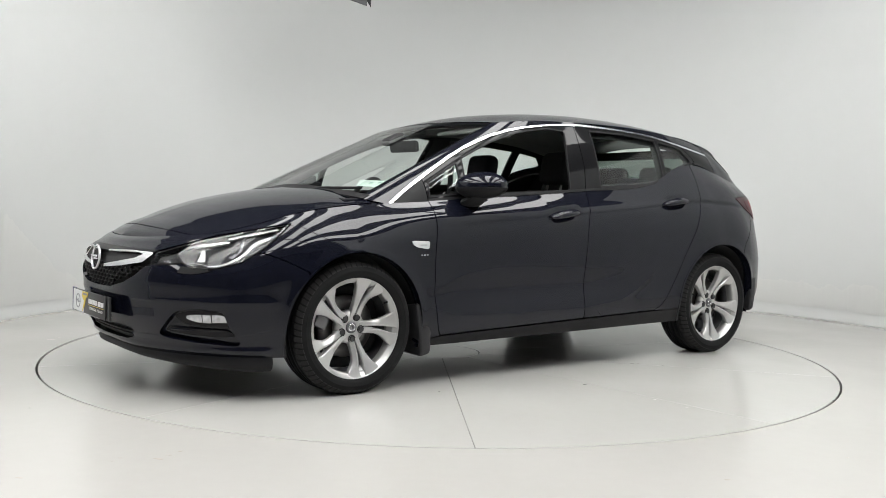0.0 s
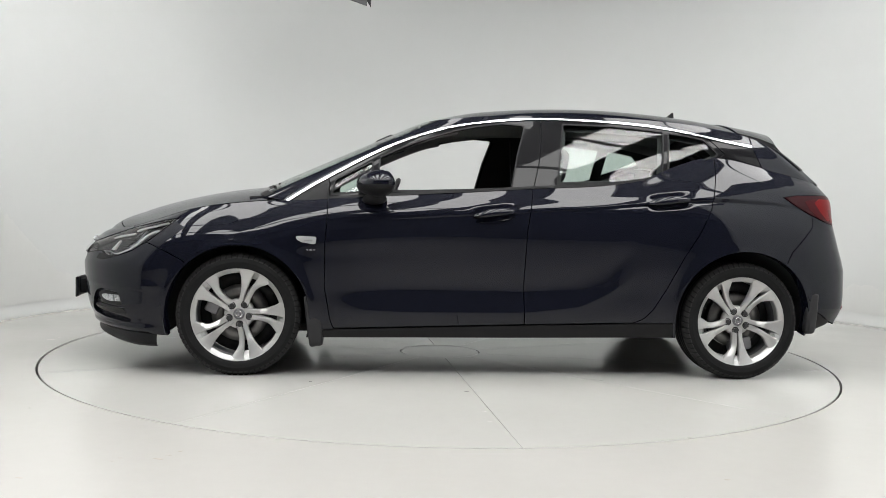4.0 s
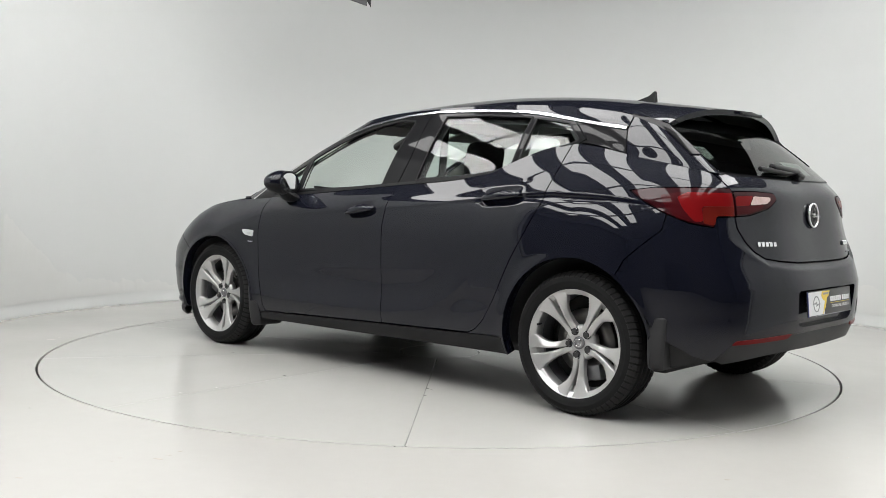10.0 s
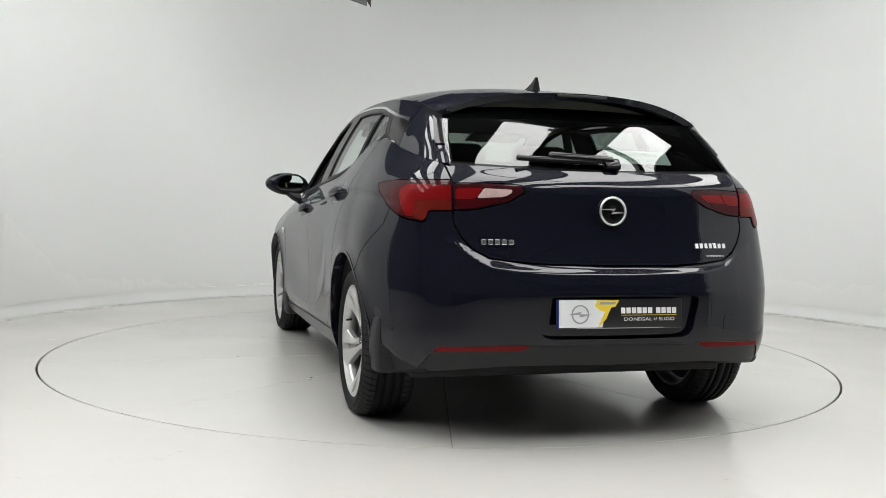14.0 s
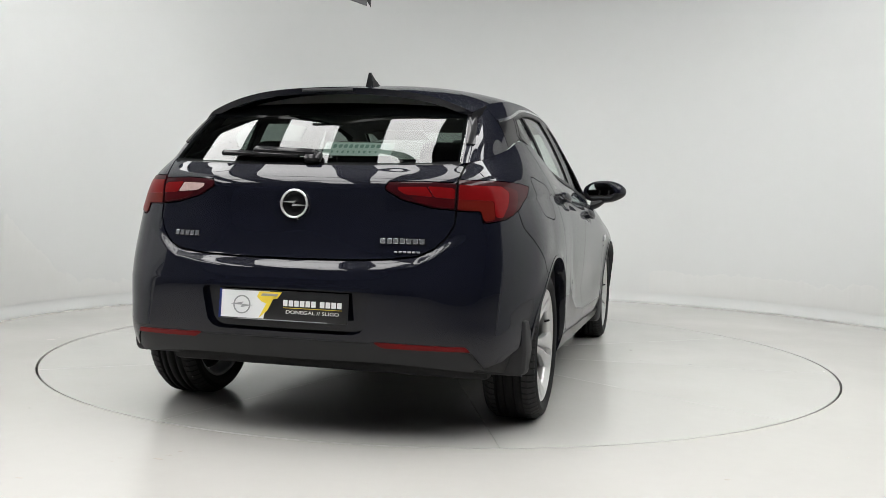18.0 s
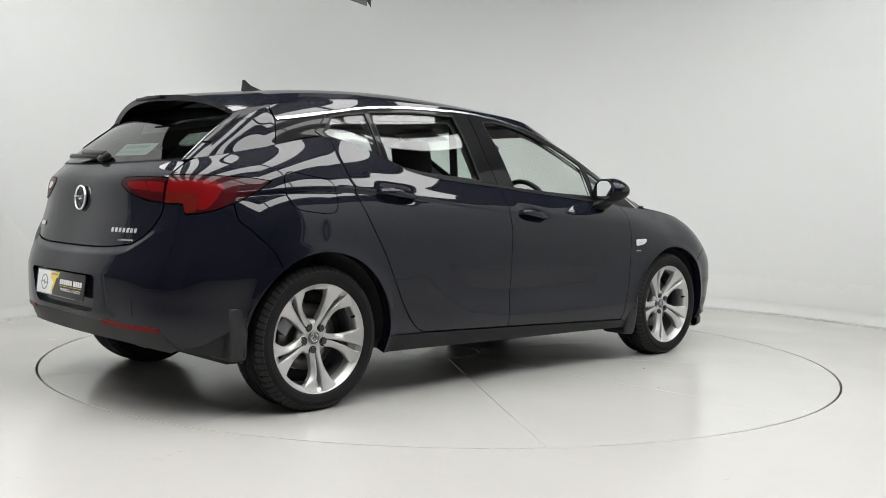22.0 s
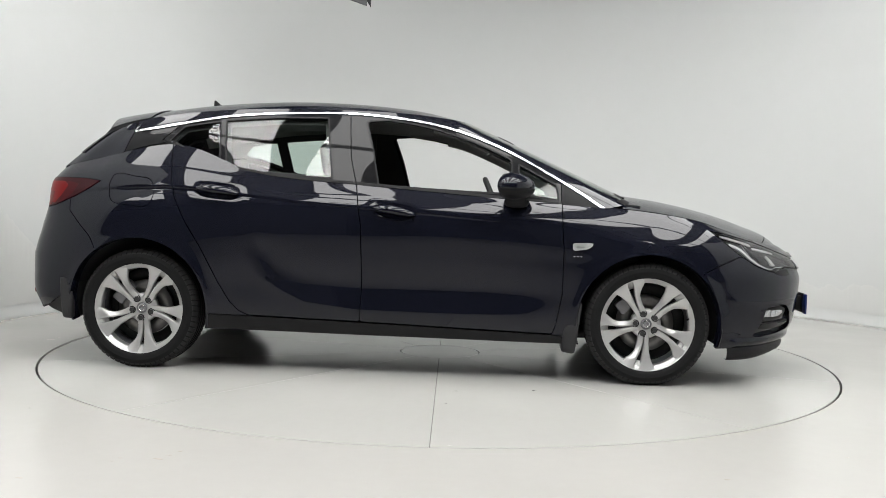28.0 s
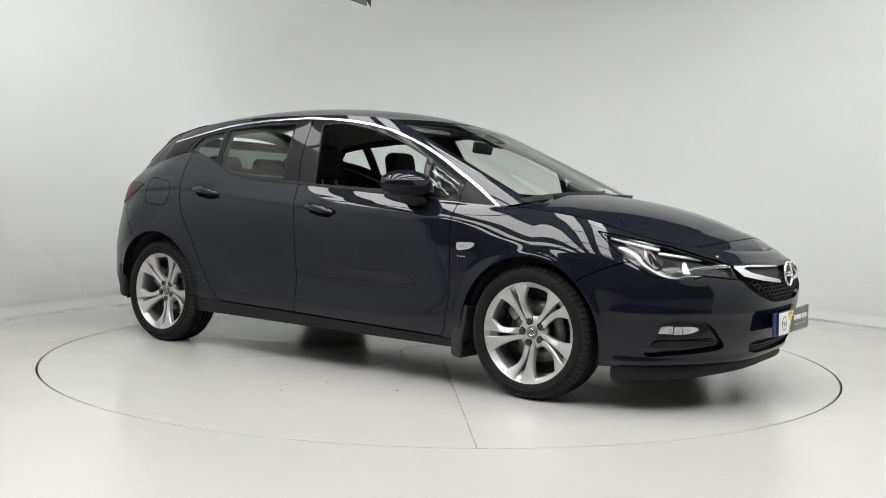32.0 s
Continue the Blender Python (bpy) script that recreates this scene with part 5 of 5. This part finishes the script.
def handles():
    for mir in (1, -1):
        for x0, x1, z0, z1 in ((.135, -.090, .842, .872), (-.795, -1.030, .930, .955)):
            cx, cz = (x0 + x1) / 2, (z0 + z1) / 2
            p, n = surf(cx, cz)
            p.y += .008
            v, f = [], []
            N, M = 17, 12
            for i in range(N):
                k = i / (N - 1)
                w = .007 + .015 * math.sin(math.pi * k) ** .7
                out = .004 + .018 * math.sin(math.pi * k) ** .6
                px = (x0 - .006) * (1 - k) + (x1 + .006) * k
                pz = (z0 + .004) * (1 - k) + (z1 + .004) * k
                for j in range(M):
                    a = 2 * math.pi * j / M
                    v.append((px, (p.y + out + (.004 + .7 * w) * math.cos(a) - .006 * math.sin(a)) * mir, pz + .006 * math.sin(math.pi * k) + w * math.sin(a)))
            for i in range(N - 1):
                for j in range(M):
                    q = (i * M + j, i * M + (j + 1) % M, (i + 1) * M + (j + 1) % M, (i + 1) * M + j)
                    f.append(q if mir > 0 else q[::-1])
            f += [tuple(range(M)), tuple((N - 1) * M + j for j in range(M))]
            mesh_object("door_handle", v, f, PAINT, car)


def side_badges():
    for mir in (False, True):
        shape = [(1.046, .716), (1.036, .724), (.945, .722), (.937, .717), (.940, .690), (.948, .683), (1.012, .692), (1.030, .702)]
        panel("side_indicator", LOWER, [within(shape)], BADGE_SILVER, car, "clear silver side indicator", lift=.006, flange=.008, mirror=mir)
        panel("indicator_slot", LOWER, [within([(1.010, .711), (.955, .709), (.955, .697), (1.006, .700)])], ALLOY_DARK, car.children[-1], lift=.0072, flange=.001, mirror=mir)
        for k in range(3):
            panel("name_bar", LOWER, [within([(.990 - .018 * k, .658), (.976 - .018 * k, .657), (.976 - .018 * k, .646), (.990 - .018 * k, .647)])], SATIN_CHROME, car, "tiny silver lettering bar", lift=.004, flange=.004, mirror=mir)


def rear_trim():
    p, n = surf_end(0, .893, False)
    badge(p + n * .006, n, .058)
    v, f = lathe([(0.0005, .006), (.046, .006), (.050, .002), (.050, -.006), (.0005, -.006)], 32, "Z")
    ob = mesh_object("badge_boss", v, f, BLACK_GLOSS, car, "gloss black badge boss")
    ob.matrix_local = facing(p + n * .003, n)
    p, n = surf_end(.458, .770, False)
    word_bars("model_name", p, n, .128, .022, 5, CHROME)
    p, n = surf_end(-.430, .766, False)
    word_bars("engine_name", p, n, .168, .022, 7, CHROME)
    p, n = surf_end(-.452, .727, False)
    word_bars("dealer_name", p, n, .10, .008, 6, PLATE_GREY)
    p, n = surf_end(0, .505, False)
    m = facing(p + Vector((-.006, 0, .008)), (-1, 0, .10))
    number_plate(m)
    # rear wiper on the window
    p, n = surf_end(.0, 1.062, False, UPPER)
    bm = bmesh.new()
    box_bm(.34, .024, .018, pose(-.190, .020, .016, 0, 0, -2), .008, 3, bm=bm)
    box_bm(.27, .034, .026, pose(-.090, .030, .022, 0, 0, -4), .012, 3, bm=bm)
    box_bm(.07, .05, .030, pose(.035, .008, .014), .012, bm=bm)
    w = part("rear_wiper", bm, BLACK_GLOSS, car, "black rear wiper resting at the foot of the window")
    w.matrix_local = facing(p, n)
    # pale sticker inside the rear window
    panel("window_sticker", UPPER, [TAIL, within([(.05, 1.09), (.33, 1.09), (.33, 1.145), (.05, 1.145)], 0, FRONT)], PAPER, car, "pale green dealer sticker in the rear window", lift=-.006, flange=0, mirror=True)
    st = car.children[-1]
    for k in range(9):
        y = .085 + .022 * k
        panel("print_bar", UPPER, [TAIL, within([(y, 1.121), (y + .016, 1.121), (y + .016, 1.136), (y, 1.136)], 0, FRONT)], INK, st, lift=-.005, flange=0, mirror=True)
        panel("print_bar", UPPER, [TAIL, within([(y, 1.100), (y + .010, 1.100), (y + .010, 1.110), (y, 1.110)], 0, FRONT)], INK, st, lift=-.005, flange=0, mirror=True)
    # shark-fin aerial
    bm = bmesh.new()
    prof = [(.11, 0), (.06, .012), (.0, .034), (-.028, .062), (-.036, .060), (-.040, .0)]
    rows = []
    for s, w in ((1, 1.0), (-1, 1.0)):
        rows.append([bm.verts.new((x, s * (.016 * (1 - z / .066) ** .8 * (1 - abs(x - .0) * 4.5 if x > 0 else 1) + .003), z)) for x, z in prof])
    a, b = rows
    bm.faces.new(a), bm.faces.new(b[::-1])
    for i in range(len(prof)):
        j = (i + 1) % len(prof)
        bm.faces.new((a[j], a[i], b[i], b[j]))
    bmesh.ops.recalc_face_normals(bm, faces=bm.faces)
    ob = part("aerial_fin", bm, BLACK_PLASTIC, car, "black shark-fin roof aerial")
    ob.matrix_local = pose(-1.165, 0, 1.442, 0, -4)


def front_plate():
    p, n = surf_end(0, .57, True)
    badge(p + n * .004 + Vector((0, 0, .038)), Vector((1, 0, .12)), .062)
    number_plate(facing((2.305, 0, .388), (1, 0, .02)))
    part("plate_holder", box_bm(.034, .40, .080, pose(2.284, 0, .388), .006), BLACK_PLASTIC, car, "black number plate holder")
    part("plate_end", box_bm(.010, .050, .110, pose(2.296, -.272, .388), .002), BLUE_EDGE, car, "blue end of the plate behind the dealer plate")
    part("plate_end", box_bm(.010, .050, .110, pose(2.296, .272, .388), .002), PLATE_BLACK, car, "black end of the plate behind the dealer plate")


# ---- cabin ----
def cushion(name, sx, sy, sz, m, mat, parent, r=.05, label=""):
    return part(name, box_bm(sx, sy, sz, m, r, 4), mat, parent, label, 60)


def cabin():
    for y in (.37, -.37):
        seat = cushion("front_seat", .50, .50, .16, pose(.02, y, .53, 0, -6), FABRIC, car, .06, "black cloth front seat")
        cushion("backrest", .15, .48, .62, pose(-.25, y, .70, 0, -18), FABRIC, seat, .065)
        cushion("headrest", .11, .25, .205, pose(-.395, y, 1.135, 0, -10), FABRIC, seat, .05)
        for s in (.06, -.06):
            part("headrest_post", box_bm(.012, .012, .10, pose(-.368, y + s, 1.02, 0, -14), .003), STEEL, seat)
    bench = cushion("rear_seat", .50, 1.28, .18, pose(-.86, 0, .55, 0, -6), FABRIC, car, .07, "black cloth rear bench seat")
    cushion("backrest", .16, 1.26, .56, pose(-1.14, 0, .84, 0, -24), FABRIC, bench, .07)
    for y in (.40, 0, -.40):
        cushion("headrest", .10, .26, .15, pose(-1.265, y, 1.105, 0, -12), FABRIC, bench, .045)
    part("parcel_shelf", box_bm(.46, 1.16, .03, pose(-1.52, 0, 1.015, 0, 4), .01), DASH, car, "black parcel shelf")
    # dashboard
    bm = bmesh.new()
    prof = [(1.30, .935), (1.10, .945), (.92, .940), (.78, .905), (.72, .84), (.74, .70), (.86, .55), (1.30, .55)]
    a = [bm.verts.new((x, .68, z - .015)) for x, z in prof]
    b = [bm.verts.new((x, 0, z)) for x, z in prof]
    c = [bm.verts.new((x, -.68, z - .015)) for x, z in prof]
    for p, q in ((a, b), (b, c)):
        for i in range(len(prof)):
            j = (i + 1) % len(prof)
            bm.faces.new((p[i], p[j], q[j], q[i]))
    bm.faces.new(a[::-1]), bm.faces.new(c)
    bmesh.ops.recalc_face_normals(bm, faces=bm.faces)
    dash = part("dashboard", bm, DASH, car, "black dashboard", 50)
    part("instrument_hood", box_bm(.20, .36, .07, pose(.80, -.37, .93, 0, 6), .03, 3), DASH, dash)
    part("console", box_bm(.90, .22, .20, pose(.35, 0, .50), .03), DASH, car, "black centre console")
    card = panel("windscreen_card", UPPER, [span(0, .9, None), within([(.39, 1.040), (.46, 1.006), (.68, .998), (.69, 1.030)], 0, FRONT)], PAPER, car, "pale green dealer card behind the windscreen", lift=-.02, flange=.001)
    for z in (1.012, 1.020):
        panel("print_bar", UPPER, [span(0, .9, None), within([(.53, z), (.53, z + .004), (.62, z + .004), (.62, z)], 0, FRONT)], INK, card, lift=-.018, flange=0)
    # steering wheel on the right
    v, f = [], []
    n1, n2 = 40, 8
    for i in range(n1):
        a = 2 * math.pi * i / n1
        for j in range(n2):
            b = 2 * math.pi * j / n2
            r = .178 + .015 * math.cos(b)
            v.append((.015 * math.sin(b), r * math.cos(a), r * math.sin(a)))
    for i in range(n1):
        for j in range(n2):
            f.append((i * n2 + j, ((i + 1) % n1) * n2 + j, ((i + 1) % n1) * n2 + (j + 1) % n2, i * n2 + (j + 1) % n2))
    m = pose(.545, -.37, .885, 0, -24)
    sw = mesh_object("steering_wheel", v, f, DASH, car, "black steering wheel with silver spoke trim")
    sw.matrix_local = m
    part("airbag_pad", box_bm(.05, .14, .13, pose(.02, 0, -.005), .02, 3), DASH, sw)
    for s in (1, -1):
        part("wheel_spoke", box_bm(.016, .11, .035, pose(.012, s * .115, .0), .006), DASH, sw)
        part("spoke_trim", box_bm(.006, .07, .012, pose(-.006, s * .110, .0), .002), SATIN_CHROME, sw)
    part("column", box_bm(.22, .07, .07, pose(.65, -.37, .84, 0, 24), .02), DASH, car)
    # inside mirror with sensor box
    im = part("inside_mirror", box_bm(.030, .235, .068, pose(.50, 0, 1.235, 0, 8, 8), .014, 3), DASH, car, "black inside rear-view mirror")
    part("mirror_face", box_bm(.003, .215, .052, pose(.484, .0, 1.233, 0, 8, 8), .001), MIRROR, im)
    part("sensor_box", box_bm(.12, .10, .045, pose(.575, 0, 1.272, 0, 25), .018, 3), DASH, im)
    for s in (1, -1):
        for name, poly in (("door_trim", DOOR_F), ("door_trim", DOOR_R)):
            panel(name, LOWER, [within(poly, .02), span(2, .35, None)], SKIN_GREY, car, "dark grey inner door trim", lift=-.07, flange=.02, mirror=s < 0)
        part("sun_visor", box_bm(.16, .34, .018, pose(.30, s * .33, 1.325, 0, 14), .007), HEADLINER, car, "pale sun visor")
        part("seat_belt", box_bm(.010, .05, .55, pose(-.30, s * .60, 1.06, s * 9, 4), .002), FABRIC, car, "black seat belt")


body_panels()
lamps()
greenhouse()
front_trim()
wheels()
mirrors()
handles()
side_badges()
rear_trim()
front_plate()
cabin()


# ---- the turntable ----
def make_table():
    top = mesh_object("turntable", *lathe([(0.0005, -.020), (TABLE_R - .002, -.020), (TABLE_R - .002, -0.07), (0.0005, -0.07)], 120, "Z"), SEAM, smooth=False)
    tagged(top, "round off-white painted turntable of ten plates flush with the floor", "turntable")
    v, f = lathe([(0.0005, -.0005), (.236, -.0005), (.2385, -.003), (.2385, -.02), (.0005, -.02)], 64, "Z")
    mesh_object("hatch", v, f, TABLE, top, "round centre hatch", smooth=False)
    # one plate of the ten, with a narrow joint to its neighbours
    verts, faces = [], []
    n, joint, r0 = 18, 0.0006, .2425
    for z, inset in ((0.0, .0015), (-.0025, 0.0), (-.020, 0.0)):
        for r in (r0 + inset, TABLE_R - inset):
            half = radians(18) - (joint + inset) / r
            for i in range(n + 1):
                a = -half + 2 * half * i / n
                verts.append((r * math.cos(a), r * math.sin(a), z))
    k = n + 1
    for i in range(n):
        faces.append((i, k + i, k + i + 1, i + 1))
        for lo, hi, out in ((0, 2 * k, False), (2 * k, 4 * k, False), (k, 3 * k, True), (3 * k, 5 * k, True)):
            q = (lo + i, lo + i + 1, hi + i + 1, hi + i)
            faces.append(q[::-1] if out else q)
    for lo, hi in ((0, 2 * k), (2 * k, 4 * k)):
        faces.append((lo, hi, hi + k, lo + k))
        faces.append((lo + n, lo + k + n, hi + k + n, hi + n))
    first = mesh_object("plate", verts, faces, TABLE, top, smooth=False)
    for i in range(10):
        ob = first if i == 0 else new("plate", first.data)
        ob.parent = top
        ob.matrix_local = pose(0, 0, 0, 0, 0, 57 + 18 + 36 * i)
    rng = random.Random(9)
    for x, y, size, mat in ((-1.399, 1.787, .020, SEAM), (-1.428, 1.758, .016, SEAM), (-.028, 1.214, .030, SEAM), (-.055, 1.846, .025, FAINT_SEAM), (-.059, 1.652, .022, FAINT_SEAM), (.735, .993, .03, SEAM), (-.819, 2.111, .02, SEAM),
                            (.541, -1.116, .03, SEAM), (.159, -1.198, .022, SEAM), (.133, -1.486, .022, SEAM), (.191, -2.225, .02, FAINT_SEAM), (-.733, .896, .03, SEAM), (-.775, .908, .02, SEAM), (-.842, 1.03, .02, SEAM), (-.487, .548, .02, SEAM)):
        chip("paint_chip", x, y, size, mat, top, rng)
    return top


turntable = make_table()


def hanging_screen():
    """The lower corner of a pale screen with a black edge that hangs over the back of the table."""
    def slab(pts, y0, y1):
        bm = bmesh.new()
        a = [bm.verts.new((x, y0, z)) for x, z in pts]
        b = [bm.verts.new((x, y1, z)) for x, z in pts]
        bm.faces.new(a), bm.faces.new(b[::-1])
        for i in range(len(pts)):
            j = (i + 1) % len(pts)
            bm.faces.new((a[j], a[i], b[i], b[j]))
        bmesh.ops.recalc_face_normals(bm, faces=bm.faces)
        return bm

    screen = part("hanging_screen", slab([(-.030, .01), (-.55, .175), (-.55, .7), (-.030, .7)], -.012, .012), HALL_WALL)
    screen.location = (-.629, 2.0, 2.479)
    tagged(screen, "pale grey screen with a black edge hung from the roof", "screen")
    part("edge_strip", slab([(0, 0), (-.032, .050), (-.034, .7), (0, .7)], -.02, .02), DARK, screen, "black screen edge")
    for x in (-.1, -.5):
        part("hanger", box_bm(.01, .01, ROOF_Z - 2.479 - .7, pose(x, 0, .7 + (ROOF_Z - 2.479 - .7) / 2)), DARK, screen, "thin black hanger")


hanging_screen()


def motions():
    rows_car, rows_table = [], []
    for i in range(65):
        t = i * 0.5
        turn = pose(0, 0, 0, 0, 0, HEADING + RATE * t)
        rows_car.append((t, turn @ pose(CAR_OFF[0], CAR_OFF[1], 0.0)))
        rows_table.append((t, turn))
    walk(car, rows_car)
    walk(turntable, rows_table)


motions()
